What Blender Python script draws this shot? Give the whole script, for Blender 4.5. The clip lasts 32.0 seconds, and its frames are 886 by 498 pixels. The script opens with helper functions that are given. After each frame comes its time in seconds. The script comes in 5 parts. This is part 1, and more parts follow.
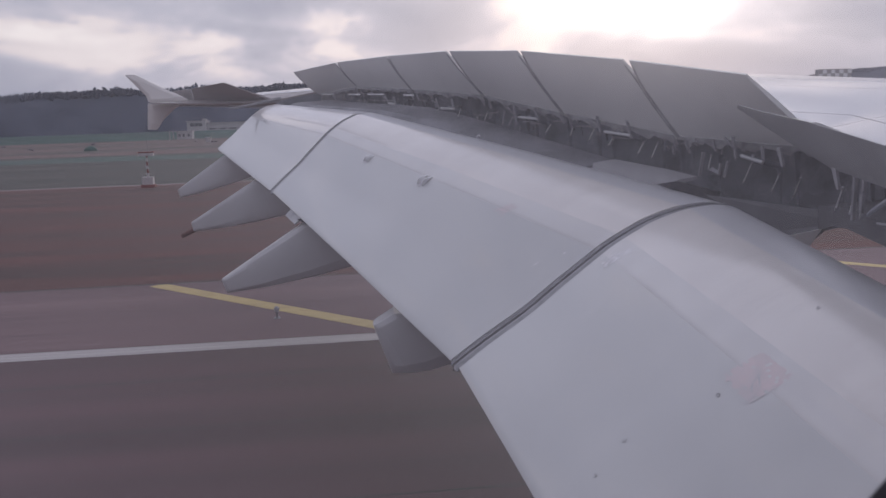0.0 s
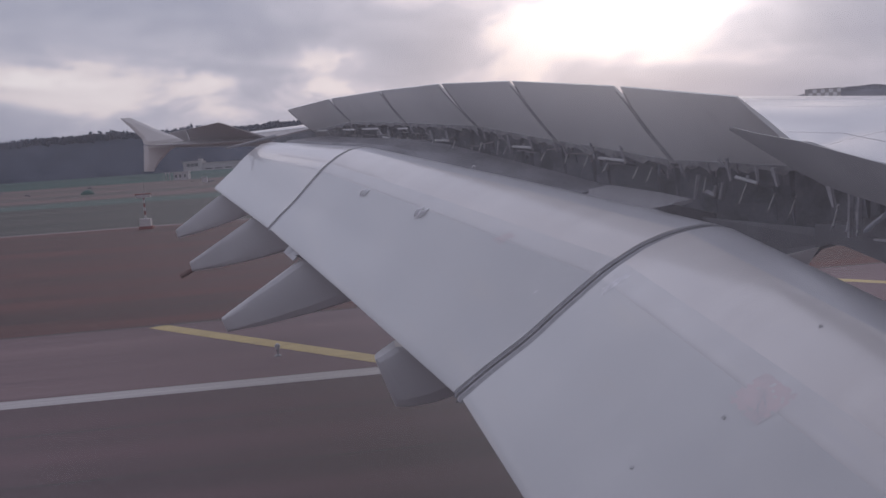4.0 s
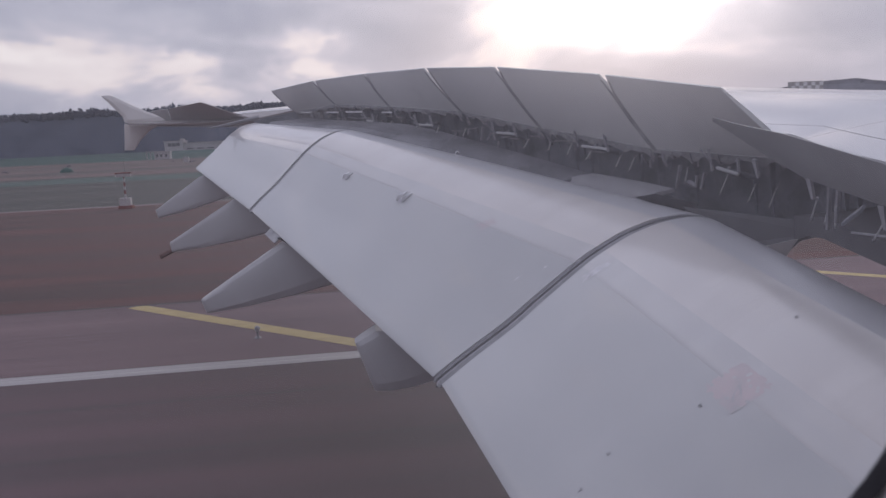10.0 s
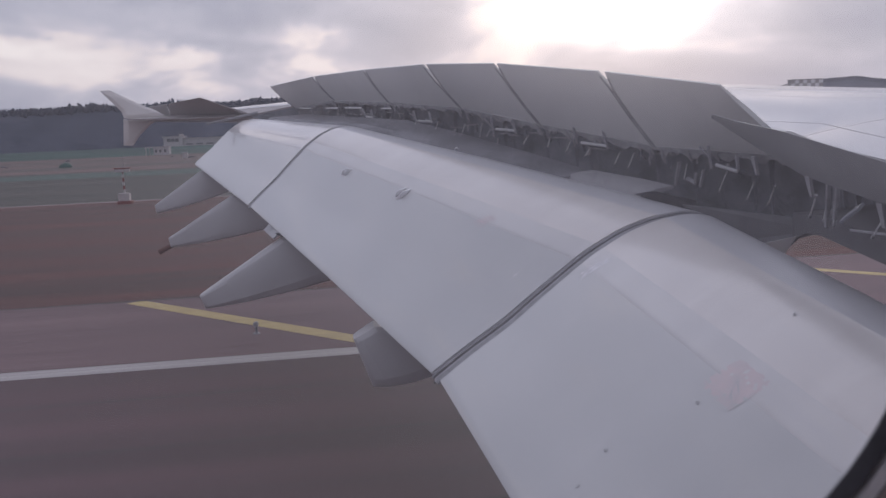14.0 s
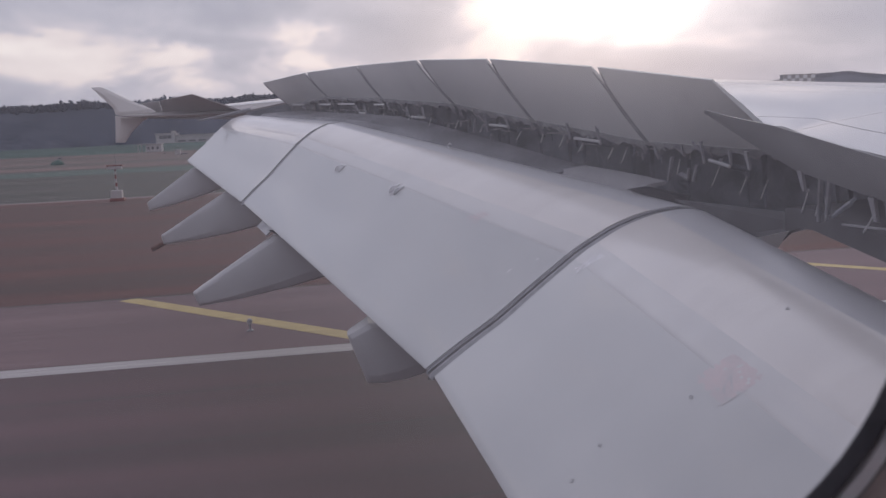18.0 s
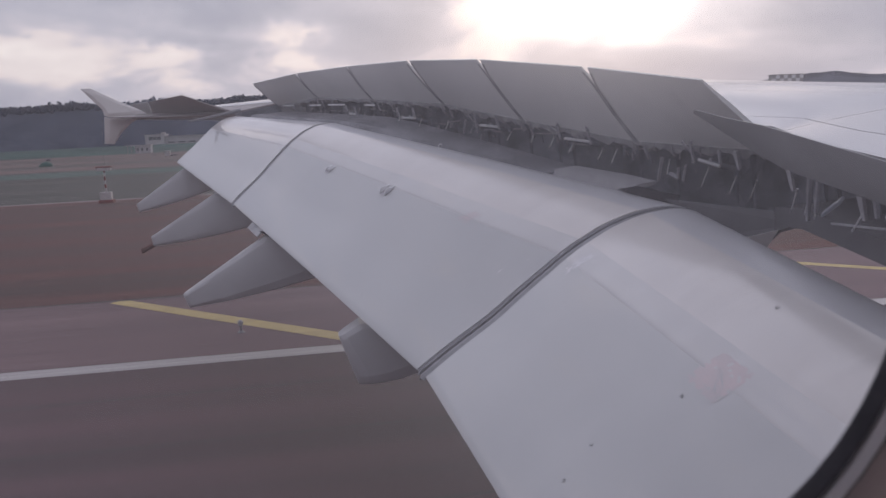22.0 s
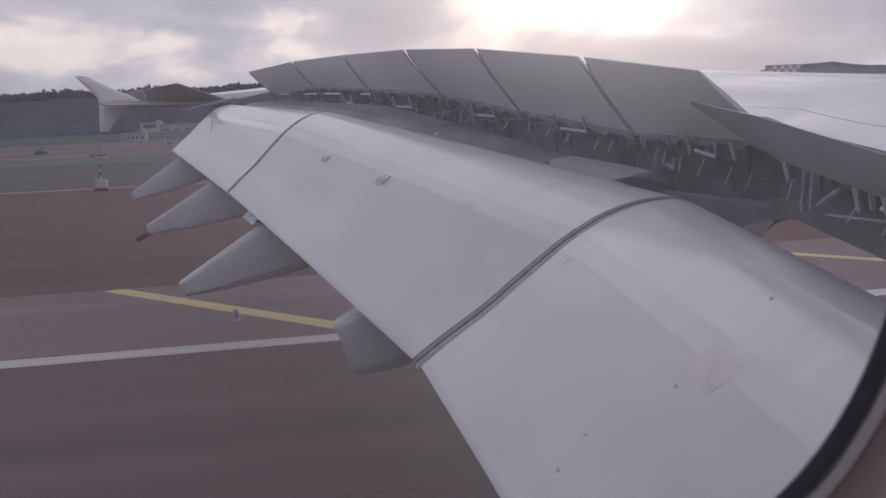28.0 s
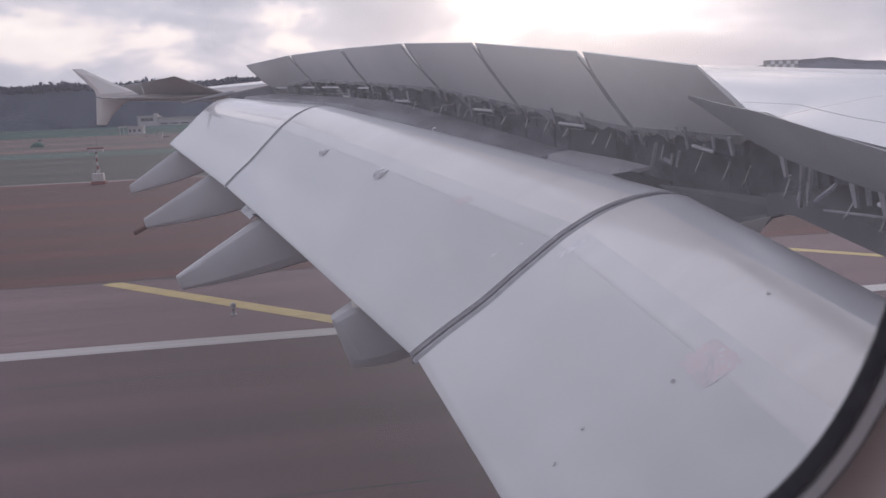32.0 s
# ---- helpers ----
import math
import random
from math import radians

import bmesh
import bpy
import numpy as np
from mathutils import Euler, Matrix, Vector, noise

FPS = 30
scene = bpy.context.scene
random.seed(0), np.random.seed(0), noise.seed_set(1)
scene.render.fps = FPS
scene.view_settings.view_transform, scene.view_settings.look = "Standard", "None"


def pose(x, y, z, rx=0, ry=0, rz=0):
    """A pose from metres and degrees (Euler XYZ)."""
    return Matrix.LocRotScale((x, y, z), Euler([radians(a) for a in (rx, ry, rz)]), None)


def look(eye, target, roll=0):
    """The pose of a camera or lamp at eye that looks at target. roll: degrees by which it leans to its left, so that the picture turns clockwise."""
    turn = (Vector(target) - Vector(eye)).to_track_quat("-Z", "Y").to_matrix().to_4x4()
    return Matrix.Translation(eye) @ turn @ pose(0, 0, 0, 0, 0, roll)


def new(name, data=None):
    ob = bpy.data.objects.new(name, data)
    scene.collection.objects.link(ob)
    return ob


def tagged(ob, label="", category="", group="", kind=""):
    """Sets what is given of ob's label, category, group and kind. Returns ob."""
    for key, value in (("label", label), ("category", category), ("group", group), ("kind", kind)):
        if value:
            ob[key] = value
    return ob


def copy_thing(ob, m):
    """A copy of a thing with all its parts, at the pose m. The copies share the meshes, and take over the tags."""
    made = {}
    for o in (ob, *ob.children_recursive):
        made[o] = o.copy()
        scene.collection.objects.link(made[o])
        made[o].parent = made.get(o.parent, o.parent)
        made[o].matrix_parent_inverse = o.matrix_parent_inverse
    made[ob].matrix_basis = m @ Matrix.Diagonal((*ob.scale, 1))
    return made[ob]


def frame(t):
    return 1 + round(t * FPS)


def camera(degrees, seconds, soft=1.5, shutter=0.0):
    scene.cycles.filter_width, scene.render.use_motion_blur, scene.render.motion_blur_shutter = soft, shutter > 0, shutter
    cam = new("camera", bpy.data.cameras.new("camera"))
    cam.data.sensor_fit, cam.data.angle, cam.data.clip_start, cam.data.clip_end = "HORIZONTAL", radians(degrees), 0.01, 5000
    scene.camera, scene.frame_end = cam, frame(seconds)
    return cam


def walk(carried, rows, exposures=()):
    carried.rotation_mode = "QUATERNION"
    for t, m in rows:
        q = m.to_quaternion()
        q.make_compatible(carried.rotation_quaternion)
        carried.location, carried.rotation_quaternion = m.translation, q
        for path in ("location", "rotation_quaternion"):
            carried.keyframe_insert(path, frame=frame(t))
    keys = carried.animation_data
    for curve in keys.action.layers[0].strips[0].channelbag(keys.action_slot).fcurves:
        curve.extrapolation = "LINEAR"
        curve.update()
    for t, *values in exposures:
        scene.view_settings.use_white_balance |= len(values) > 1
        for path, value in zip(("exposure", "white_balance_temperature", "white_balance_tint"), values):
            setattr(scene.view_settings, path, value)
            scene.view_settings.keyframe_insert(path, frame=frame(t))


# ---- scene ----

SECONDS = 32.0
cam = camera(56.8, SECONDS, soft=1.5)
# a small phone lens, focused on the wing: the window frame close to it is soft
cam.data.dof.use_dof, cam.data.dof.focus_distance, cam.data.dof.aperture_fstop = True, 14.0, 18.0
PATH = [
    (0, 81.03, 1.90, -6.03),
    (0.5, 81.27, 2.31, -6.22),
    (1, 82.18, 2.69, -6.46),
    (1.5, 82.10, 2.80, -6.51),
    (2, 82.42, 3.51, -6.46),
    (2.5, 82.82, 4.04, -6.39),
    (4.5, 83.21, 3.65, -6.50),
    (5, 82.89, 3.28, -6.77),
    (5.5, 83.04, 3.52, -6.64),
    (6, 82.97, 3.43, -6.70),
    (6.5, 82.77, 3.09, -6.88),
    (7, 82.72, 3.04, -6.93),
    (7.5, 82.57, 2.80, -6.81),
    (8, 82.43, 2.70, -6.95),
    (8.5, 82.45, 2.66, -7.13),
    (9, 82.34, 2.66, -6.98),
    (9.5, 82.25, 2.83, -7.36),
    (10, 82.10, 2.67, -7.51),
    (10.5, 81.97, 2.69, -7.44),
    (11, 81.98, 2.58, -7.35),
    (11.5, 81.89, 2.48, -7.35),
    (12, 81.94, 2.50, -7.36),
    (12.5, 81.75, 2.16, -7.38),
    (13, 81.69, 2.28, -7.33),
    (13.5, 81.70, 2.41, -7.51),
    (14, 81.85, 2.47, -7.55),
    (14.5, 81.84, 2.56, -7.33),
    (16.5, 81.53, 2.41, -7.78),
    (17, 81.40, 2.63, -7.88),
    (17.5, 81.43, 2.69, -7.99),
    (18, 81.56, 2.63, -8.02),
    (18.5, 81.56, 2.75, -8.12),
    (19, 81.50, 2.81, -8.25),
    (19.5, 81.57, 2.81, -8.31),
    (20, 81.59, 2.93, -8.45),
    (20.5, 81.66, 2.90, -8.71),
    (21, 81.57, 2.89, -8.84),
    (21.5, 81.54, 2.83, -8.64),
    (22, 81.57, 2.77, -8.68),
    (22.5, 81.42, 2.60, -8.57),
    (23, 81.18, 2.38, -8.58),
    (23.5, 81.11, 2.43, -8.59),
    (24, 81.07, 2.49, -8.54),
    (24.5, 80.96, 2.40, -8.70),
    (25, 80.98, 2.50, -8.73),
    (25.5, 80.94, 2.59, -8.85),
    (27.5, 80.84, 2.56, -8.92),
    (28, 80.82, 2.52, -8.94),
    (28.5, 80.75, 2.49, -8.96),
    (29, 80.71, 2.40, -9.04),
    (29.5, 80.73, 2.45, -9.01),
    (30, 80.68, 2.52, -9.06),
    (30.5, 80.64, 2.36, -9.14),
    (31, 80.66, 2.39, -9.14),
    (31.5, 80.48, 2.27, -9.10),
    (32, 80.42, 2.33, -9.08),
]

SWAY = [(0.0, -0.006, 0.005), (8.0, -0.006, 0.005), (11.0, -0.003, 0.003), (14.5, 0.0012, 0.0008), (21.0, -0.0002, -0.003), (25.0, 0.001, -0.0015), (28.0, 0.0026, 0.0006), (32.0, 0.0018, 0.0002)]


def eye(t):
    """The phone sways a few millimetres before the window while it films."""
    for (t0, a, c), (t1, b, d) in zip(SWAY, SWAY[1:]):
        if t <= t1:
            break
    k = (t - t0) / (t1 - t0)
    return (a + (b - a) * k, 0.0, 6.3 + c + (d - c) * k)


walk(cam, [(t, pose(*eye(t), rx, ry, rz)) for t, rx, ry, rz in PATH],
     exposures=[(0.0, 0.03, 6500, 10), (2.5, -0.06, 6500, 10), (4.5, -0.18, 6390, 11), (6.5, -0.17, 6390, 11), (9.0, -0.03, 6410, 10.5), (13.0, 0.0, 6440, 10), (19.0, 0.02, 6640, 9.5), (25.0, 0.02, 6640, 9.5), (28.0, -0.01, 6680, 9), (30.0, 0.0, 6680, 9), (31.0, 0.1, 6650, 8.5), (32.0, 0.3, 6620, 8.5)])

# ---- sky and light ----
SUN_AZ, SUN_EL = radians(17), radians(14)     # azimuth from +y towards +x
ZENITH = 1.62
# cloud banks (+) and breaks (-): azimuth, elevation, half width, half height in degrees, weight
CLOUDS = [(19.0, 7.4, 8.0, 2.0, -0.30), (3.0, 7.8, 7.5, 1.8, 0.03), (-9.5, 4.7, 11.0, 0.9, -0.14), (-3.5, 7.0, 4.5, 0.5, -0.12), (-19.0, 8.2, 6.0, 1.2, 0.04),
          (-10.0, 6.4, 4.5, 0.7, 0.09), (12.0, 3.4, 16.0, 1.4, -0.05), (-20.0, 6.3, 5.0, 0.5, -0.16), (36.0, 6.5, 11.0, 3.2, 0.20)]


def world_sky():
    w = bpy.data.worlds.new("overcast_sky")
    scene.world = w
    w.use_nodes = True
    nt = w.node_tree
    nt.nodes.clear()
    N, L = nt.nodes.new, nt.links.new

    def math_node(op, a, b=None, c=None):
        n = N("ShaderNodeMath")
        n.operation = op
        for i, v in enumerate((a, b, c)):
            if v is None:
                continue
            if isinstance(v, (int, float)):
                n.inputs[i].default_value = v
            else:
                L(v, n.inputs[i])
        return n.outputs[0]

    out = N("ShaderNodeOutputWorld")
    bg = N("ShaderNodeBackground")
    sky = N("ShaderNodeTexSky")
    sky.sky_type = "NISHITA"
    sky.sun_disc = False
    sky.sun_elevation = SUN_EL
    sky.sun_rotation = SUN_AZ
    sky.air_density, sky.dust_density = 1.5, 3.0
    tc = N("ShaderNodeTexCoord")
    sep = N("ShaderNodeSeparateXYZ")
    L(tc.outputs["Generated"], sep.inputs[0])
    X, Y, Z = sep.outputs
    # cloud banks and breaks by azimuth and elevation in degrees, their outlines broken up by noise
    deg = 180 / math.pi
    az = math_node("MULTIPLY", math_node("ARCTAN2", X, Y), deg)
    el = math_node("MULTIPLY", math_node("ARCSINE", Z), deg)
    comb = N("ShaderNodeCombineXYZ")
    L(math_node("MULTIPLY", az, 0.075), comb.inputs[0])
    L(math_node("MULTIPLY", el, 0.16), comb.inputs[1])

    def noise_at(scale, detail, rough, shift, distort=0.4):
        mp = N("ShaderNodeMapping")
        mp.inputs["Location"].default_value = shift
        L(comb.outputs[0], mp.inputs[0])
        n = N("ShaderNodeTexNoise")
        n.inputs["Scale"].default_value = scale
        n.inputs["Detail"].default_value = detail
        n.inputs["Roughness"].default_value = rough
        n.inputs["Distortion"].default_value = distort
        L(mp.outputs[0], n.inputs["Vector"])
        return n.outputs["Fac"]

    wa = math_node("MULTIPLY", math_node("SUBTRACT", noise_at(1.7, 6, 0.6, (2.0, 5.0, 0.0)), 0.5), 16.0)
    we = math_node("MULTIPLY", math_node("SUBTRACT", noise_at(1.9, 6, 0.6, (8.0, 1.0, 3.0)), 0.5), 5.0)
    az2, el2 = math_node("ADD", az, wa), math_node("ADD", el, we)
    body = math_node("ADD", math_node("MULTIPLY", noise_at(1.35, 6, 0.52, (3.1, 1.7, 0.0)), 0.95), 0.02)
    for a0, e0, wid, hei, amp in CLOUDS:
        da = math_node("DIVIDE", math_node("SUBTRACT", az2, a0), wid)
        de = math_node("DIVIDE", math_node("SUBTRACT", el2, e0), hei)
        r2 = math_node("ADD", math_node("MULTIPLY", da, da), math_node("MULTIPLY", de, de))
        body = math_node("ADD", body, math_node("MULTIPLY", math_node("EXPONENT", math_node("MULTIPLY", r2, -1.0)), amp))
    ramp = N("ShaderNodeValToRGB")
    L(body, ramp.inputs[0])
    e = ramp.color_ramp.elements
    e[0].position, e[0].color = 0.18, (0.82, 0.765, 0.775, 1)
    e[1].position, e[1].color = 0.80, (0.25, 0.27, 0.37, 1)
    for p, c in ((0.33, (0.70, 0.64, 0.67, 1)), (0.39, (0.53, 0.51, 0.59, 1)), (0.45, (0.42, 0.425, 0.52, 1)), (0.55, (0.35, 0.365, 0.46, 1)), (0.66, (0.30, 0.32, 0.42, 1))):
        e.new(p).color = c
    # glow of the sun behind the cloud
    sd = Vector((math.sin(SUN_AZ) * math.cos(SUN_EL), math.cos(SUN_AZ) * math.cos(SUN_EL), math.sin(SUN_EL)))
    dot = N("ShaderNodeVectorMath")
    dot.operation = "DOT_PRODUCT"
    L(tc.outputs["Generated"], dot.inputs[0])
    dot.inputs[1].default_value = sd
    near = math_node("POWER", math_node("MAXIMUM", dot.outputs["Value"], 0.0), 30.0)
    wide = math_node("POWER", math_node("MAXIMUM", dot.outputs["Value"], 0.0), 2.2)
    thin = math_node("SUBTRACT", 1.2, body)
    gain = math_node("ADD", math_node("ADD", 0.80, math_node("MULTIPLY", wide, 0.38)), math_node("MULTIPLY", math_node("MULTIPLY", near, thin), 0.28))
    # an overcast sky is brighter overhead than at the horizon
    rise = N("ShaderNodeMapRange")
    rise.interpolation_type = "SMOOTHSTEP"
    L(Z, rise.inputs["Value"])
    for key, v in (("From Min", 0.12), ("From Max", 0.60), ("To Min", 1.0), ("To Max", ZENITH)):
        rise.inputs[key].default_value = v
    gain = math_node("MULTIPLY", gain, rise.outputs[0])
    mul = N("ShaderNodeVectorMath")
    mul.operation = "SCALE"
    L(ramp.outputs[0], mul.inputs[0])
    L(gain, mul.inputs["Scale"])
    # haze of the clear sky shows low down through the cloud
    skys = N("ShaderNodeVectorMath")
    skys.operation = "SCALE"
    L(sky.outputs[0], skys.inputs[0])
    skys.inputs["Scale"].default_value = 0.004
    add = N("ShaderNodeVectorMath")
    add.operation = "ADD"
    L(mul.outputs[0], add.inputs[0]), L(skys.outputs[0], add.inputs[1])
    L(add.outputs[0], bg.inputs["Color"])
    bg.inputs["Strength"].default_value = 1.0
    L(bg.outputs[0], out.inputs[0])


world_sky()
sun = new("sun", bpy.data.lights.new("sun", "SUN"))
sun.data.energy, sun.data.angle, sun.data.color = 0.9, radians(14), (1.0, 0.93, 0.86)
sun.matrix_world = look((math.sin(SUN_AZ) * math.cos(SUN_EL) * 50, math.cos(SUN_AZ) * math.cos(SUN_EL) * 50, math.sin(SUN_EL) * 50), (0, 0, 0))


# ---- materials ----
def material(name, rgb, rough=0.5, metal=0.0, vary=0.12, scale=2.0, stretch=(1, 1, 1), bump=0.0, bump_scale=40.0, rgb2=None, spec=0.5, fine=0.3, coat=0.0, span=(0.32, 0.68), coat_rough=0.09):
    """Principled paint or earth with noise at two scales; rgb2: the second colour of the stains."""
    m = bpy.data.materials.new(name)
    m.use_nodes = True
    nt = m.node_tree
    N, L = nt.nodes.new, nt.links.new
    p = nt.nodes["Principled BSDF"]
    tc = N("ShaderNodeTexCoord")
    mp = N("ShaderNodeMapping")
    mp.inputs["Scale"].default_value = stretch
    L(tc.outputs["Object"], mp.inputs[0])
    a, b = N("ShaderNodeTexNoise"), N("ShaderNodeTexNoise")
    for n, s, d in ((a, scale, 5), (b, scale * 9, 3)):
        n.inputs["Scale"].default_value, n.inputs["Detail"].default_value = s, d
        L(mp.outputs[0], n.inputs["Vector"])
    mix = N("ShaderNodeMix")
    mix.data_type = "FLOAT"
    mix.inputs[0].default_value = fine
    L(a.outputs["Fac"], mix.inputs[2]), L(b.outputs["Fac"], mix.inputs[3])
    ramp = N("ShaderNodeValToRGB")
    L(mix.outputs[0], ramp.inputs[0])
    lo = tuple(c * (1 - vary) for c in rgb) if rgb2 is None else rgb2
    hi = tuple(min(1, c * (1 + vary)) for c in rgb)
    ramp.color_ramp.elements[0].position, ramp.color_ramp.elements[0].color = span[0], (*lo, 1)
    ramp.color_ramp.elements[1].position, ramp.color_ramp.elements[1].color = span[1], (*hi, 1)
    L(ramp.outputs[0], p.inputs["Base Color"])
    p.inputs["Roughness"].default_value, p.inputs["Metallic"].default_value = rough, metal
    p.inputs["Specular IOR Level"].default_value = spec
    p.inputs["Coat Weight"].default_value, p.inputs["Coat Roughness"].default_value = coat, coat_rough
    if bump:
        c = N("ShaderNodeTexNoise")
        c.inputs["Scale"].default_value = bump_scale
        L(mp.outputs[0], c.inputs["Vector"])
        bn = N("ShaderNodeBump")
        bn.inputs["Strength"].default_value = bump
        L(c.outputs["Fac"], bn.inputs["Height"])
        L(bn.outputs[0], p.inputs["Normal"])
        L(bn.outputs[0], p.inputs["Coat Normal"])
    return m


# two-tone flap paint, widened: front raised for sky sheen, rear lowered for fuselage shade
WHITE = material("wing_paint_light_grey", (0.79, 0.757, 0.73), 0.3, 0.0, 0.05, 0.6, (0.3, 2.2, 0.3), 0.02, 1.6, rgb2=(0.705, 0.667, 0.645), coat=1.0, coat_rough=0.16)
REAR = material("flap_rear_paint_shaded", (0.565, 0.568, 0.566), 0.30, 0.0, 0.05, 0.5, (0.35, 1.4, 0.35), 0.02, 1.6, rgb2=(0.515, 0.518, 0.518), coat=1.0, coat_rough=0.06)
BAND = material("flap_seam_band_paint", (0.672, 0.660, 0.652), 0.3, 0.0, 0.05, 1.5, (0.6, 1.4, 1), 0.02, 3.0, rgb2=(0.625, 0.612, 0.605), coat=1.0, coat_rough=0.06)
WINGTOP = material("wing_upper_paint_grey", (0.42, 0.41, 0.42), 0.3, 0.0, 0.05, 0.6, (0.5, 0.3, 1), 0.15, 0.5, rgb2=(0.42, 0.41, 0.42), coat=1.0, coat_rough=0.06)
NOSE = material("flap_nose_bare_grey", (0.585, 0.585, 0.605), 0.33, 0.1, 0.06, 1.2)
UNDER = material("spoiler_underside_grey", (0.83, 0.83, 0.81), 0.30, 0.0, 0.06, 0.5, (1, 1, 0.35), rgb2=(0.74, 0.745, 0.73), span=(0.36, 0.66), coat=0.4, coat_rough=0.2)
# spoiler paint darkened: the inner panel's shade is in this colour
INNER = material("inner_panel_shaded_grey", (0.30, 0.305, 0.315), 0.5, 0.0, 0.08, 1.1, rgb2=(0.25, 0.255, 0.265))
LIP = material("spoiler_edge_seal_grey", (0.44, 0.44, 0.45), 0.6, 0.0, 0.2, 7, rgb2=(0.26, 0.26, 0.275))
# near-black tone holds the shade deep in the bay
DEEP = material("bay_deep_shade", (0.11, 0.11, 0.12), 0.7, 0.0, 0.2, 3)
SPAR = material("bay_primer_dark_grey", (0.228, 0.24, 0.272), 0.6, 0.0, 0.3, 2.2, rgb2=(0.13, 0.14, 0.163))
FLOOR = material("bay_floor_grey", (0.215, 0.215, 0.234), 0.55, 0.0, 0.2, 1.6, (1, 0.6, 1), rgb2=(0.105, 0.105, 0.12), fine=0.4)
BRACKET = material("bracket_primer_grey", (0.36, 0.36, 0.38), 0.5, 0.0, 0.2, 5, rgb2=(0.26, 0.26, 0.28))
# underside shade and reflected earth tint are put into this brown-grey
AILERON = material("aileron_underside_shade_brown", (0.27, 0.245, 0.245), 0.5, 0.0, 0.08, 1.0)
STEEL = material("linkage_steel", (0.36, 0.36, 0.38), 0.4, 0.3, 0.2, 6)
ROD = material("rod_pale_metal", (0.60, 0.60, 0.61), 0.35, 0.2, 0.1, 6)
BUILDING = material("white_render_wall", (0.46, 0.445, 0.45), 0.8, 0.0, 0.06, 0.3)
BLIND = material("dark_window_glass", (0.13, 0.135, 0.15), 0.3)
TARP = material("green_tarpaulin", (0.03, 0.09, 0.075), 0.7, 0.0, 0.3, 1.5)
SIGN = material("sign_black_enamel", (0.018, 0.018, 0.02), 0.5)
RED = material("signal_red_paint", (0.20, 0.05, 0.045), 0.6)
MASTWHITE = material("mast_white_paint", (0.45, 0.42, 0.415), 0.6, 0.0, 0.15, 3)
BANK = material("netted_bank_green", (0.022, 0.070, 0.058), 0.9, 0.0, 0.2, 0.06, (0.3, 1, 1), rgb2=(0.016, 0.040, 0.036))
FAIRING = material("fairing_paint_grey", (0.58, 0.58, 0.59), 0.36, 0.0, 0.06, 1.5, rgb2=(0.51, 0.50, 0.51))
RUST = material("drain_mast_rusty", (0.13, 0.05, 0.04), 0.7, 0.2, 0.3, 20)
RUBBER = material("black_rubber", (0.085, 0.085, 0.095), 0.9, 0.0, 0.3, 30, spec=0.1)
SEAL = material("joint_seal_dark_grey", (0.25, 0.25, 0.265), 0.55, 0.0, 0.2, 8)
SEAL2 = material("joint_seal_mid_grey", (0.36, 0.355, 0.37), 0.5, 0.0, 0.15, 8)
PATCH = material("worn_pinkish_patch", (0.69, 0.565, 0.57), 0.35, 0.0, 0.02, 6, rgb2=(0.58, 0.54, 0.545), span=(0.36, 0.60), coat=1.0, coat_rough=0.1)
SCUFF = material("scuffed_white_patch", (0.80, 0.79, 0.80), 0.4, 0.0, 0.08, 14, rgb2=(0.70, 0.69, 0.71), coat=1.0, coat_rough=0.1)
GLINT = material("bracket_white_gloss", (0.90, 0.90, 0.91), 0.25, 0.0, 0.03, 20, coat=1.0, coat_rough=0.1)
CHIP = material("bare_metal_chip", (0.93, 0.92, 0.92), 0.3, 1.0, 0.03, 20)
DIRT = material("grime_grey", (0.55, 0.54, 0.55), 0.6, 0.0, 0.1, 9, rgb2=(0.44, 0.42, 0.44), coat=0.8)
ASPHALT = material("runway_asphalt", (0.083, 0.042, 0.052), 0.85, 0.0, 0.2, 0.5, (0.012, 1, 1), 0.0, 30, rgb2=(0.046, 0.0255, 0.0325), fine=0.12)
SHOULDER = material("shoulder_asphalt", (0.144, 0.089, 0.100), 0.9, 0.0, 0.12, 0.5, (0.03, 1, 1), rgb2=(0.103, 0.0625, 0.073), fine=0.45, span=(0.38, 0.62))
SEAM_DARK = material("sealed_joint_dark", (0.03, 0.027, 0.028), 0.8, 0.0, 0.2, 1.0, (0.05, 1, 1))
EARTH = material("red_brown_earth", (0.067, 0.0126, 0.0118), 0.95, 0.0, 0.2, 0.22, (0.04, 1, 1), rgb2=(0.021, 0.0040, 0.0046), fine=0.5, span=(0.38, 0.62))
GRASS = material("dark_rough_grass", (0.031, 0.029, 0.027), 0.95, 0.0, 0.2, 0.10, (0.03, 1, 1), rgb2=(0.0065, 0.0115, 0.0105), fine=0.35, span=(0.42, 0.58))
GREEN = material("green_netting_strip", (0.010, 0.048, 0.038), 0.9, 0.0, 0.2, 0.05, (0.06, 1, 1), rgb2=(0.017, 0.044, 0.040))
PINK = material("pale_dusty_strip", (0.092, 0.052, 0.052), 0.95, 0.0, 0.1, 0.03, (0.2, 1, 1), rgb2=(0.034, 0.031, 0.030), span=(0.38, 0.56))
CONCRETE = material("pale_concrete", (0.17, 0.14, 0.14), 0.9, 0.0, 0.12, 0.3, (0.1, 1, 1))
LINE = material("white_line_paint", (0.49, 0.465, 0.465), 0.7, 0.0, 0.12, 0.9, (0.03, 5, 1), rgb2=(0.25, 0.235, 0.24), fine=0.4)
YELLOW = material("yellow_line_paint", (0.52, 0.40, 0.14), 0.7, 0.0, 0.12, 2, (0.3, 3, 1), rgb2=(0.33, 0.25, 0.105))
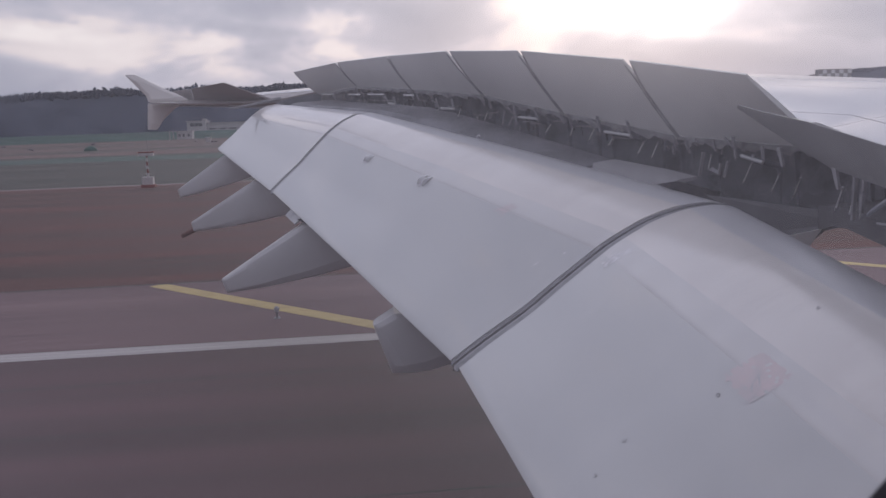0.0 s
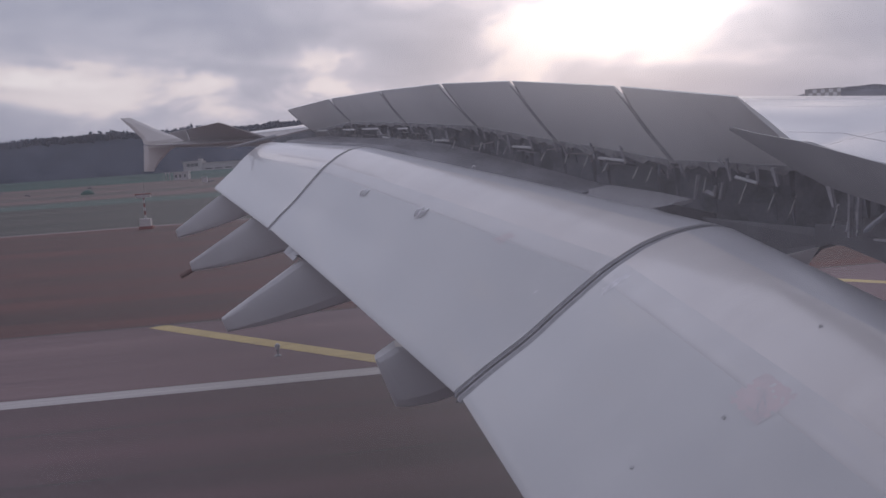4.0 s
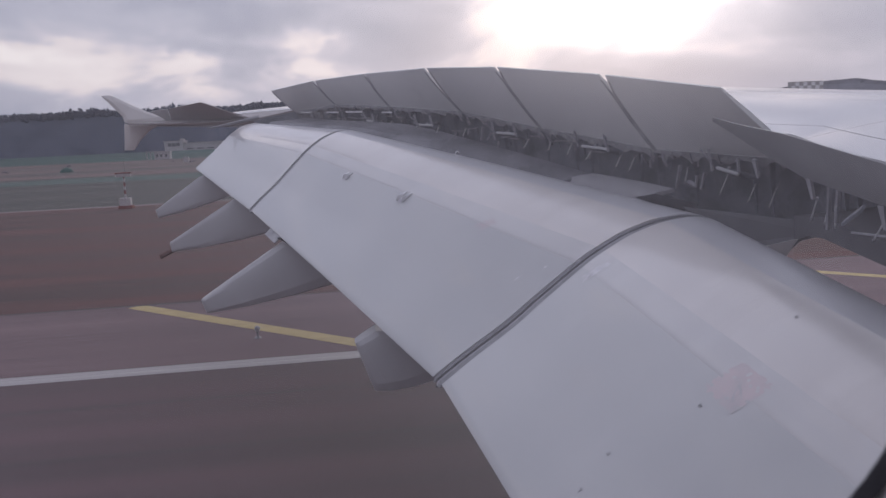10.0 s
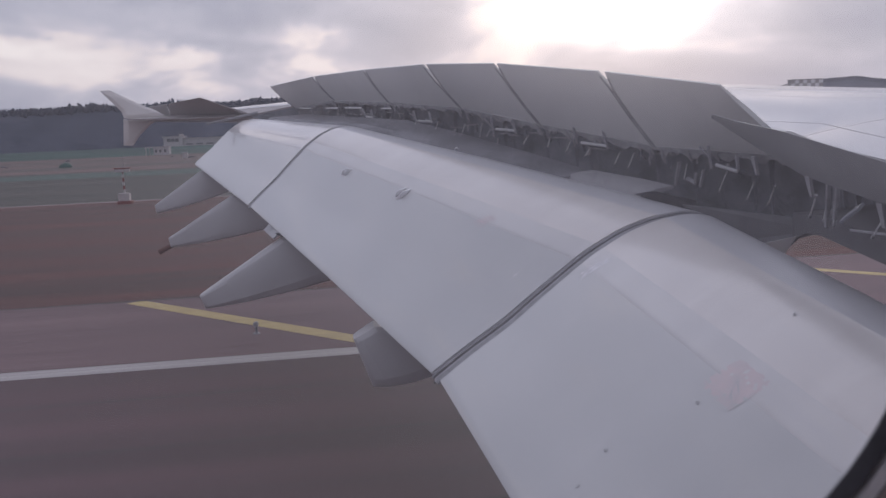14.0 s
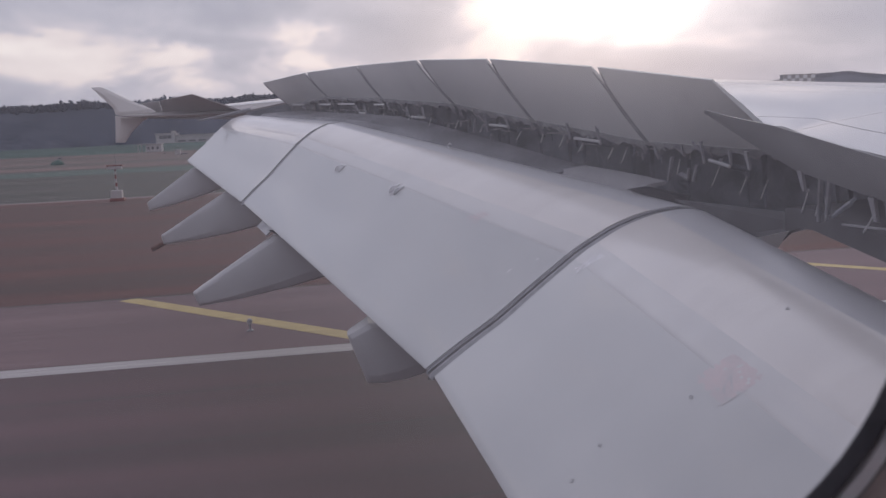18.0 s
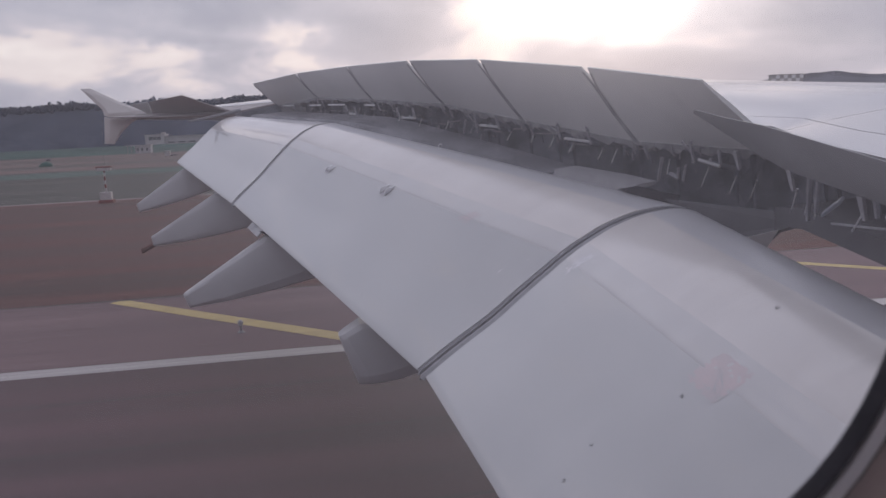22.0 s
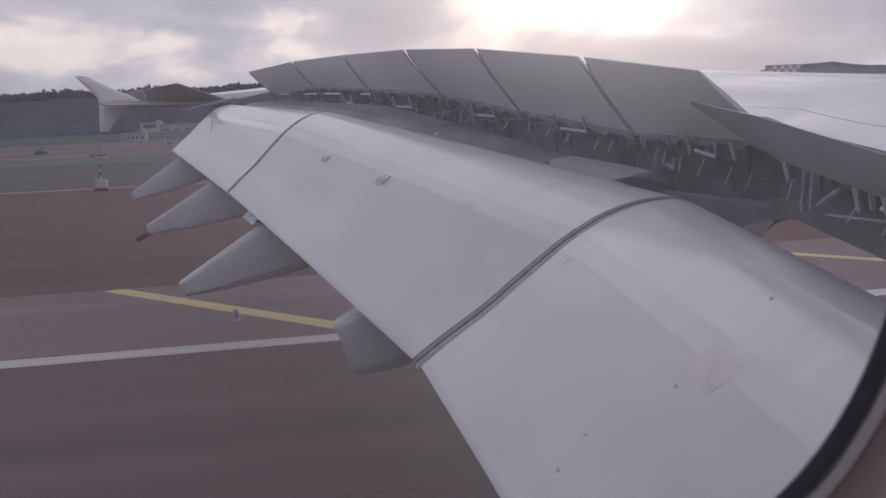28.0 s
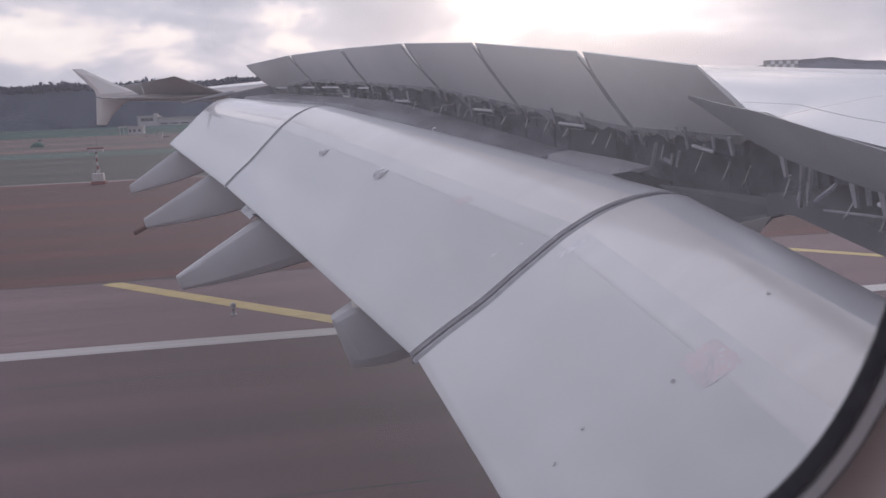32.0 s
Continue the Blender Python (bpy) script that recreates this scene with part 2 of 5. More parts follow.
# distance haze is mixed into the foliage colour as blue-grey
FOREST = material("hazy_wood_foliage", (0.080, 0.091, 0.119), 0.95, 0.0, 0.3, 0.05, (1, 1, 1.2), rgb2=(0.046, 0.056, 0.080), fine=0.45, span=(0.34, 0.66), spec=0.1)
# dark hull colour chosen to cut light bounced onto the inner flap
HULL = material("fuselage_dark_unseen", (0.12, 0.13, 0.16), 0.35, 0.0, 0.05, 0.5, coat=0.5)
# paler still: more haze in the colour of the far hill
FARWOOD = material("hazy_hill_foliage", (0.21, 0.212, 0.24), 0.95, 0.0, 0.2, 0.02, spec=0.1)
CABIN = material("cabin_wall_panel", (0.80, 0.70, 0.67), 0.7, 0.0, 0.04, 3)
RETAINER = material("window_retainer_grey", (0.82, 0.82, 0.84), 0.6, 0.0, 0.06, 20)


def pane_material():
    """Clear acrylic with a thin film of dust and fine scratches that scatters some light, part of it forwards."""
    m = bpy.data.materials.new("scuffed_acrylic")
    m.use_nodes = True
    nt = m.node_tree
    N, L = nt.nodes.new, nt.links.new
    out = nt.nodes["Material Output"]
    nt.nodes.remove(nt.nodes["Principled BSDF"])
    clear, dust, haze = N("ShaderNodeBsdfTransparent"), N("ShaderNodeBsdfTranslucent"), N("ShaderNodeBsdfRefraction")
    clear.inputs[0].default_value = (0.985, 0.98, 0.99, 1)
    dust.inputs[0].default_value = (0.88, 0.85, 0.93, 1)
    haze.inputs[0].default_value = (0.97, 0.94, 1.0, 1)
    haze.inputs["Roughness"].default_value, haze.inputs["IOR"].default_value = 0.6, 1.25
    tc, n = N("ShaderNodeTexCoord"), N("ShaderNodeTexNoise")
    n.inputs["Scale"].default_value = 14.0
    L(tc.outputs["Object"], n.inputs["Vector"])
    last = clear
    for film, share in ((dust, DUST), (haze, HAZE)):
        r, mix = N("ShaderNodeMapRange"), N("ShaderNodeMixShader")
        L(n.outputs["Fac"], r.inputs[0])
        r.inputs["To Min"].default_value, r.inputs["To Max"].default_value = share * 0.75, share * 1.25
        L(r.outputs[0], mix.inputs[0])
        L(last.outputs[0], mix.inputs[1]), L(film.outputs[0], mix.inputs[2])
        last = mix
    L(last.outputs[0], out.inputs[0])
    return m


DUST, HAZE = 0.064, 0.070
PANE = pane_material()


# ---- mesh helpers ----
def mesh_from(name, verts, faces, mat, smooth=False):
    me = bpy.data.meshes.new(name)
    me.from_pydata([tuple(v) for v in verts], [], faces)
    for m in (mat if isinstance(mat, (list, tuple)) else [mat]):
        me.materials.append(m)
    if smooth:
        me.polygons.foreach_set("use_smooth", [True] * len(me.polygons))
    me.update()
    return me


def part(name, me, parent=None, label=""):
    ob = new(name, me)
    if parent:
        ob.parent = parent
    return tagged(ob, label)


def loft(name, rings, mat, closed=True, caps=True, smooth=True, sharp=35):
    """One skin over rings of equal length."""
    n = len(rings[0])
    verts = [p for r in rings for p in r]
    faces = []
    for i in range(len(rings) - 1):
        for j in range(n if closed else n - 1):
            k = (j + 1) % n
            faces.append((i * n + j, i * n + k, (i + 1) * n + k, (i + 1) * n + j))
    if caps and closed:
        faces += [tuple(range(n))[::-1], tuple((len(rings) - 1) * n + j for j in range(n))]
    me = mesh_from(name, verts, faces, mat, smooth)
    bm = bmesh.new()
    bm.from_mesh(me)
    bmesh.ops.recalc_face_normals(bm, faces=bm.faces)
    for ed in bm.edges:
        if len(ed.link_faces) == 2 and ed.calc_face_angle(0) > radians(sharp):
            ed.smooth = False
    bm.to_mesh(me)
    bm.free()
    return me


def slab(name, corners, thick, mat, bevel=0.0):
    """A plate over a quad or polygon of corners, thick along minus its normal."""
    c = [Vector(p) for p in corners]
    nrm = (c[1] - c[0]).cross(c[2] - c[0]).normalized() * thick
    n = len(c)
    verts = c + [p - nrm for p in c]
    faces = [tuple(range(n)), tuple(range(2 * n - 1, n - 1, -1))] + [(i, i + n, (i + 1) % n + n, (i + 1) % n) for i in range(n)]
    me = mesh_from(name, verts, faces, mat)
    bm = bmesh.new()
    bm.from_mesh(me)
    bmesh.ops.recalc_face_normals(bm, faces=bm.faces)
    if bevel:
        bmesh.ops.bevel(bm, geom=list(bm.edges), offset=bevel, segments=2, affect="EDGES")
    bm.to_mesh(me)
    bm.free()
    return me


def tube(name, a, b, r, mat, sides=8, r2=None):
    a, b = Vector(a), Vector(b)
    z = (b - a).normalized()
    x = z.orthogonal().normalized()
    y = z.cross(x)
    rings = []
    for p, rr in ((a, r), (b, r if r2 is None else r2)):
        rings.append([p + (x * math.cos(t) + y * math.sin(t)) * rr for t in [2 * math.pi * i / sides for i in range(sides)]])
    return loft(name, rings, mat)


def lerp_table(table, y):
    """Straight interpolation in rows of (y, values...)."""
    if y <= table[0][0]:
        return table[0][1:]
    for a, b in zip(table, table[1:]):
        if y <= b[0]:
            k = (y - a[0]) / (b[0] - a[0])
            return tuple(p + (q - p) * k for p, q in zip(a[1:], b[1:]))
    return table[-1][1:]


# ---- ground ----
def strip(name, y0, y1, z, mat, label, category, x0=-1500, x1=1500):
    me = mesh_from(name, [(x0, y0, z), (x1, y0, z), (x1, y1, z), (x0, y1, z)], [(0, 1, 2, 3)], mat)
    return tagged(new(name, me), label, category, kind="structure")


def wavy_strip(name, y0, y1, z, mat, label, category, amp, seed):
    """A strip of ground whose long edges wander."""
    rnd = random.Random(seed)
    xs = [-1500, -700] + [-300 + 4 * i for i in range(151)] + [700, 1500]
    verts = []
    for x in xs:
        verts.append((x, y0 + amp * (noise.noise((x * 0.05, seed, 0)) + 0.5 * noise.noise((x * 0.3, seed, 4)) + rnd.uniform(-0.2, 0.2)), z))
        verts.append((x, y1 + amp * 2 * noise.noise((x * 0.04, seed, 9)), z))
    faces = [(2 * i, 2 * i + 2, 2 * i + 3, 2 * i + 1) for i in range(len(xs) - 1)]
    return tagged(new(name, mesh_from(name, verts, faces, mat)), label, category, kind="structure")


strip("ground", -3000, 3000, -0.06, GRASS, "dark rough grass plain round the airfield", "ground", -3000, 3000)
strip("runway", -60, 24.3, 0.0, ASPHALT, "dark weathered runway asphalt with rubber streaks", "runway")
strip("shoulder", 24.3, 34.6, -0.006, SHOULDER, "pale grey-brown paved runway shoulder", "pavement")
wavy_strip("earth_verge", 34.2, 97.0, -0.001, EARTH, "bare red-brown earth verge with drag marks", "ground", 0.35, 2)
strip("concrete_path", 96.6, 98.2, 0.006, CONCRETE, "narrow pale concrete service path", "road")
wavy_strip("green_verge", 178.0, 208.0, -0.03, GREEN, "strip of green ground netting", "ground", 3.0, 7)
wavy_strip("dusty_strip", 222.0, 560.0, -0.03, PINK, "pale pink dusty strip before the woods", "ground", 4.0, 5)
strip("earth_lip", 34.05, 34.28, 0.004, SEAM_DARK, "dark lip of earth along the paved shoulder", "ground")
strip("edge_line", 23.35, 24.2, 0.006, LINE, "white painted runway edge line, worn in streaks", "road marking")


for y in (9.5, 13.2, 17.1, 20.6):
    strip("paving_joint", y, y + 0.07, 0.003, SEAM_DARK, "dark sealed joint along the runway", "runway")


def yellow_line(a, b, w):
    a, b = Vector(a), Vector(b)
    s = (b - a).cross(Vector((0, 0, 1))).normalized() * w / 2
    me = mesh_from("yellow_line", [a - s, b - s, b + s, a + s], [(0, 1, 2, 3)], YELLOW)
    return tagged(new("yellow_line", me), "slanting yellow taxi line on the shoulder", "road marking", "yellow taxi lines", "structure")


yellow_line((-8.4, 34.0, 0.002), (0.6, 24.9, 0.002), 0.72)
yellow_line((17.6, 33.2, 0.002), (23.9, 26.2, 0.002), 0.6)


# ---- wooded hills ----
ICO = [(0, 0, 1), (0.894, 0, 0.447), (0.276, 0.851, 0.447), (-0.724, 0.526, 0.447), (-0.724, -0.526, 0.447), (0.276, -0.851, 0.447),
       (0.724, 0.526, -0.447), (-0.276, 0.851, -0.447), (-0.894, 0, -0.447), (-0.276, -0.851, -0.447), (0.724, -0.526, -0.447), (0, 0, -1)]
ICO_F = [(0, 1, 2), (0, 2, 3), (0, 3, 4), (0, 4, 5), (0, 5, 1), (1, 6, 2), (2, 7, 3), (3, 8, 4), (4, 9, 5), (5, 10, 1),
         (2, 6, 7), (3, 7, 8), (4, 8, 9), (5, 9, 10), (1, 10, 6), (11, 7, 6), (11, 8, 7), (11, 9, 8), (11, 10, 9), (11, 6, 10)]


def pine(p, h, rnd, verts, faces):
    """A conifer: tiers of drooping, uneven skirts."""
    for k, (low, high, wide) in enumerate(((0.12, 0.55, 0.34), (0.38, 0.8, 0.25), (0.64, 1.0, 0.15))):
        base = len(verts)
        turn = rnd.uniform(0, 1)
        for j in range(6):
            a = (j + turn) * math.pi / 3
            r = h * wide * rnd.uniform(0.6, 1.15)
            verts.append((p.x + math.cos(a) * r, p.y + math.sin(a) * r, p.z + h * (low + rnd.uniform(-0.05, 0.05))))
        verts.append((p.x + rnd.uniform(-0.03, 0.03) * h, p.y, p.z + h * high))
        faces += [(base + j, base + (j + 1) % 6, base + 6) for j in range(6)]


def broadleaf(p, h, rnd, verts, faces):
    """A broad crown: a few uneven clumps piled on one another."""
    for k in range(3):
        s = h * rnd.uniform(0.20, 0.34) * (1 - 0.18 * k)
        q = p + Vector((rnd.uniform(-0.2, 0.2) * h, rnd.uniform(-0.2, 0.2) * h, h * (0.35 + 0.2 * k + rnd.uniform(-0.06, 0.06))))
        base = len(verts)
        for v in ICO:
            w = Vector(v) * s * rnd.uniform(0.7, 1.2)
            verts.append((q.x + w.x, q.y + w.y, q.z + w.z * 0.85))
        faces += [tuple(base + x for x in f) for f in ICO_F]


def woods(name, points, depth, tree, count, mat, label, seed):
    """A wooded hill along points of (azimuth, distance, height): a slope with single trees all over it and along its crest."""
    rnd = random.Random(seed)
    cols = []
    for (a0, d0, h0), (a1, d1, h1) in zip(points, points[1:]):
        n = max(2, int(abs(a1 - a0) / 0.4))
        cols += [(a0 + (a1 - a0) * i / n, d0 + (d1 - d0) * i / n, h0 + (h1 - h0) * i / n) for i in range(n)]
    cols.append(points[-1])

    def spot(i, k):
        j = min(int(i), len(cols) - 2)
        f = i - j
        a, d, h = [p + (q - p) * f for p, q in zip(cols[j], cols[j + 1])]
        r = d + depth * k
        h = max(0.5, h - tree * 0.5 + 0.07 * h * noise.noise((a * 0.35, seed, 0)) + 0.03 * h * noise.noise((a * 1.3, seed, 3)))
        return Vector((math.sin(radians(a)) * r, math.cos(radians(a)) * r, h * min(1, k) ** 0.8 - 0.6))

    verts, faces, rows = [], [], 8
    for i in range(len(cols)):
        for j in range(rows):
            verts.append(spot(i, j / (rows - 1)) + Vector((0, 0, rnd.uniform(-0.5, 0.5))))
    for i in range(len(cols) - 1):
        for j in range(rows - 1):
            a = i * rows + j
            faces.append((a, a + rows, a + rows + 1, a + 1))
    for c in range(count):
        k = rnd.uniform(0.86, 1.0)
        i = rnd.uniform(0, len(cols) - 1.001)
        h = tree * rnd.uniform(0.6, 1.1) * (1.3 if rnd.random() < 0.06 else 1)
        p = spot(i, k) - Vector((0, 0, h * 0.3))
        kind = pine if noise.noise((cols[int(i)][0] * 0.25, seed, 7)) + rnd.uniform(-0.35, 0.35) > 0.15 else broadleaf
        kind(p, h, rnd, verts, faces)
    return tagged(new(name, mesh_from(name, verts, faces, mat, True)), label, "woods", kind="stuff")


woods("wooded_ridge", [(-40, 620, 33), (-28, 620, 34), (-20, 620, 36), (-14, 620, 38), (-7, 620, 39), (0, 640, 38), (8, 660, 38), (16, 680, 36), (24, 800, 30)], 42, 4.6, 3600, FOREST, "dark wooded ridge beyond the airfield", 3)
woods("far_hill", [(20, 1300, 30), (25, 1300, 46), (29, 1300, 53), (32, 1300, 62), (34, 1300, 62), (37, 1300, 53), (45, 1300, 42), (70, 1200, 30)], 60, 2.2, 3000, FARWOOD, "low wooded hill far off, haze in its grey-blue colour", 5)


def shrubs():
    rnd = random.Random(11)
    verts, faces = [], []
    for c in range(22):
        x, y = rnd.uniform(-180, 80), rnd.uniform(300, 420)
        s = rnd.uniform(0.2, 0.5)
        base = len(verts)
        for v in ICO:
            q = Vector(v) * (1 + rnd.uniform(-0.3, 0.3))
            verts.append((x + q.x * s * 2.4, y + q.y * s, max(-0.05, q.z * s * 0.7 + s * 0.3)))
        faces += [tuple(base + k for k in f) for f in ICO_F]
    tagged(new("low_shrubs", mesh_from("low_shrubs", verts, faces, FOREST)), "scattered low dark shrubs on the airfield grass", "shrubs", kind="stuff")


shrubs()


# ---- things on the airfield ----
def block(name, lo, hi, mat, parent, label="", bevel=0.02):
    (x0, y0, z0), (x1, y1, z1) = lo, hi
    v = [(x, y, z) for z in (z0, z1) for y in (y0, y1) for x in (x0, x1)]
    me = mesh_from(name, v, [(0, 2, 3, 1), (4, 5, 7, 6), (0, 1, 5, 4), (2, 6, 7, 3), (0, 4, 6, 2), (1, 3, 7, 5)], mat)
    bm = bmesh.new()
    bm.from_mesh(me)
    bmesh.ops.recalc_face_normals(bm, faces=bm.faces)
    if bevel:
        bmesh.ops.bevel(bm, geom=list(bm.edges), offset=bevel, segments=1, affect="EDGES")
    bm.to_mesh(me)
    bm.free()
    return part(name, me, parent, label)


def numeral(text, size, parent, m):
    cu = bpy.data.curves.new("numeral", "FONT")
    cu.body, cu.size, cu.extrude, cu.offset = text, size, 0.004, 0.004
    cu.align_x, cu.align_y = "CENTER", "CENTER"
    tmp = bpy.data.objects.new("numeral", cu)
    me = bpy.data.meshes.new_from_object(tmp)
    bpy.data.objects.remove(tmp)
    me.materials.clear()
    me.materials.append(MASTWHITE)
    ob = part("numeral", me, parent, "white painted numeral")
    ob.matrix_local = m
    return ob


def distance_sign(x, y, text):
    """A box sign that tells the runway left, on two short legs."""
    root = tagged(new("distance_sign"), "black runway distance sign with a white numeral " + text, "sign", "runway distance signs")
    root.matrix_world = pose(x, y, 0, 0, 0, 12)
    block("panel", (-0.34, -0.16, 0.16), (0.34, 0.16, 1.16), SIGN, root, "black enamelled box")
    for z0, z1 in ((1.16, 1.20), (0.12, 0.16)):
        block("rim", (-0.36, -0.18, z0), (0.36, 0.18, z1), LIP, root, "pale metal rim", 0.008)
    for sx in (-1, 1):
        block("leg", (sx * 0.26 - 0.03, -0.03, 0.0), (sx * 0.26 + 0.03, 0.03, 0.12), LIP, root, "", 0.006)
    part("lamp", tube("lamp", (-0.28, 0, 1.20), (-0.28, 0, 1.27), 0.05, MASTWHITE, 10, 0.03), root, "small white lamp")
    numeral(text, 0.92, root, pose(0, -0.163, 0.66, 90))
    return root


distance_sign(1.0, 43.2, "3")
distance_sign(305.8, 43.2, "4")


def edge_light(x, y):
    """A low runway edge light: a flat foot, a short stem and a domed lens."""
    root = tagged(new("runway_light"), "small pale runway edge light on a short stem", "runway light", "runway edge lights")
    root.location = (x, y, -0.006)
    part("foot", tube("foot", (0, 0, 0), (0, 0, 0.04), 0.13, SEAL, 14, 0.09), root, "dull round foot")
    part("stem", tube("stem", (0, 0, 0.04), (0, 0, 0.22), 0.035, SEAL, 8), root, "dark stem")
    part("collar", tube("collar", (0, 0, 0.22), (0, 0, 0.27), 0.07, LIP, 12), root)
    rings = [[(math.cos(a) * r, math.sin(a) * r, z) for a in [2 * math.pi * j / 14 for j in range(14)]] for r, z in ((0.08, 0.27), (0.095, 0.31), (0.085, 0.36), (0.05, 0.40), (0.01, 0.415))]
    part("lens", loft("lens", rings, LIP), root, "domed milky lens")
    return root


LIGHT_AT = (-2.9, 26.9)
light = edge_light(*LIGHT_AT)
for k in (-2, -1, 1, 2, 3):
    copy_thing(light, pose(LIGHT_AT[0] + 60 * k, LIGHT_AT[1], -0.006))


def banded_mast(x, y):
    root = tagged(new("instrument_mast"), "red and white banded mast with a white cabinet at its foot", "mast")
    root.location = (x, y, 0)
    block("plinth", (-0.75, -0.5, 0.0), (0.75, 0.5, 0.32), RED, root, "dull red plinth")
    block("cabinet", (-0.62, -0.4, 0.32), (0.55, 0.4, 1.15), MASTWHITE, root, "white cabinet")
    for i in range(6):
        part("mast_band", tube("mast_band", (0, 0, 1.15 + 0.42 * i), (0, 0, 1.15 + 0.42 * (i + 1)), 0.11 - 0.006 * i, RED if i % 2 else MASTWHITE, 10), root)
    block("head", (-0.75, -0.25, 3.45), (0.75, 0.25, 3.78), MASTWHITE, root, "white head box")
    block("head_band", (-0.85, -0.28, 3.78), (0.85, 0.28, 3.92), RED, root, "red band", 0.01)
    part("aerial", tube("aerial", (0.15, 0, 3.92), (0.15, 0, 5.3), 0.03, SEAL, 6, 0.012), root, "thin dark aerial")


banded_mast(-23.0, 93.4)


def window_row(root, xs, y, z0, z1, w):
    for x in xs:
        win = block("window", (x - w / 2 - 0.12, y - 0.05, z0 - 0.12), (x + w / 2 + 0.12, y + 0.05, z1 + 0.12), MASTWHITE, root, "white framed window", 0)
        block("glass", (x - w / 2, y - 0.08, z0), (x + w / 2, y - 0.055, z1), BLIND, win, "dark window glass", 0)


def airfield_building():
    root = tagged(new("airfield_building"), "long low white airfield building with a taller end block", "building")
    block("wall", (-97.9, 560, 4.0), (24, 574, 9.0), BUILDING, root, "long white wing", 0)
    block("roof", (-97.9, 559.4, 9.0), (24.6, 574.6, 9.5), MASTWHITE, root, "pale flat roof", 0)
    block("end_block", (-110, 558, 4.0), (-98, 574, 10.4), BUILDING, root, "taller white end block", 0)
    block("roof", (-110.5, 557.5, 10.4), (-97.5, 574.5, 10.9), MASTWHITE, root, "pale flat roof", 0)
    block("roof_vent", (-101, 564, 10.9), (-98.2, 567, 12.2), MASTWHITE, root, "", 0)
    window_row(root, (-106.6, -104.0, -101.4), 558, 7.3, 9.4, 2.3)
    window_row(root, [-94 + 6.5 * i for i in range(18)], 560, 5.0, 5.9, 4.6)
    shed = tagged(new("gate_shed"), "small white flat-roofed shed with square windows", "shed")
    block("wall", (-104, 497, 0.0), (-95.5, 504, 4.3), BUILDING, shed, "white wall", 0)
    block("roof", (-108.8, 496.4, 4.3), (-95.1, 504.6, 4.8), MASTWHITE, shed, "pale flat roof", 0)
    for x in (-108.3, -106.2):
        block("post", (x - 0.2, 496.8, 0.0), (x + 0.2, 497.2, 4.3), MASTWHITE, shed, "", 0)
    window_row(shed, (-102.6, -100.2, -97.4), 497, 1.5, 3.0, 1.2)


airfield_building()


def checkered_block():
    root = tagged(new("checkered_building"), "grey and white checkered building in the far haze", "building")
    block("wall", (292, 500, 0), (314, 504, 29.4), BUILDING, root, "grey wall", 0)
    block("roof", (291.8, 499.7, 29.4), (314.2, 504.3, 29.7), BUILDING, root, "", 0)
    for i in range(8):
        for j in range(6):
            if (i + j) % 2:
                block("panel", (292 + 2.75 * i, 499.9, 29.4 - 2.4 * (j + 1)), (292 + 2.75 * (i + 1), 499.998, 29.4 - 2.4 * j), GLINT, root, "", 0)


checkered_block()


def tarp_pile(x, y, seed):
    rnd = random.Random(seed)
    rings = []
    for k in range(7):
        a = k / 6
        h, w = 1.5 * math.sin(math.pi * (0.08 + 0.84 * a)) + rnd.uniform(0, 0.25), 1.1 * math.sin(math.pi * (0.1 + 0.8 * a)) + 0.15
        rings.append([(x - 2.1 + 4.2 * a, y + w * math.cos(t) * rnd.uniform(0.9, 1.1), -0.05 + h * max(0, math.sin(t)) * rnd.uniform(0.9, 1.1)) for t in [math.pi * j / 7 for j in range(8)]])
    tagged(new("covered_pile", loft("covered_pile", rings, TARP, sharp=60)), "low pile under a green tarpaulin on the grass", "pile")


tarp_pile(-87.5, 283.4, 4)
cab = tagged(new("equipment_cabinet"), "small white equipment cabinet on short posts", "cabinet")
cab.location = (-57.2, 329.0, 0)
block("cabinet_body", (-1.0, -0.6, 0.6), (1.0, 0.6, 2.5), MASTWHITE, cab)
block("cabinet_roof", (-1.15, -0.75, 2.5), (1.15, 0.75, 2.7), LIP, cab)
for sx in (-0.8, 0.8):
    block("post", (sx - 0.08, -0.08, 0), (sx + 0.08, 0.08, 0.6), STEEL, cab)
bank = [[(x, 503 + 3 * noise.noise((x * 0.02, 1, 0)), -0.1), (x, 546, 4.3 + 0.4 * noise.noise((x * 0.03, 2, 0))), (x, 552, 4.4), (x, 640, 4.4), (x, 640, -0.1)] for x in range(-700, 701, 20)]
tagged(new("netted_bank", loft("netted_bank", bank, BANK, sharp=70)), "low earth bank covered with green netting", "bank", kind="structure")


def crease_by_angle(me, sharp):
    bm = bmesh.new()
    bm.from_mesh(me)
    bmesh.ops.recalc_face_normals(bm, faces=bm.faces)
    if sum(f.normal.z for f in bm.faces) < 0:
        bmesh.ops.reverse_faces(bm, faces=bm.faces)
    for ed in bm.edges:
        if len(ed.link_faces) == 2 and ed.calc_face_angle(0) > radians(sharp):
            ed.smooth = False
    bm.to_mesh(me)
    bm.free()


# ---- the airliner's wing ----
airliner = tagged(new("airliner"), "pale grey airliner wing with lowered flaps and raised spoilers", "airliner")
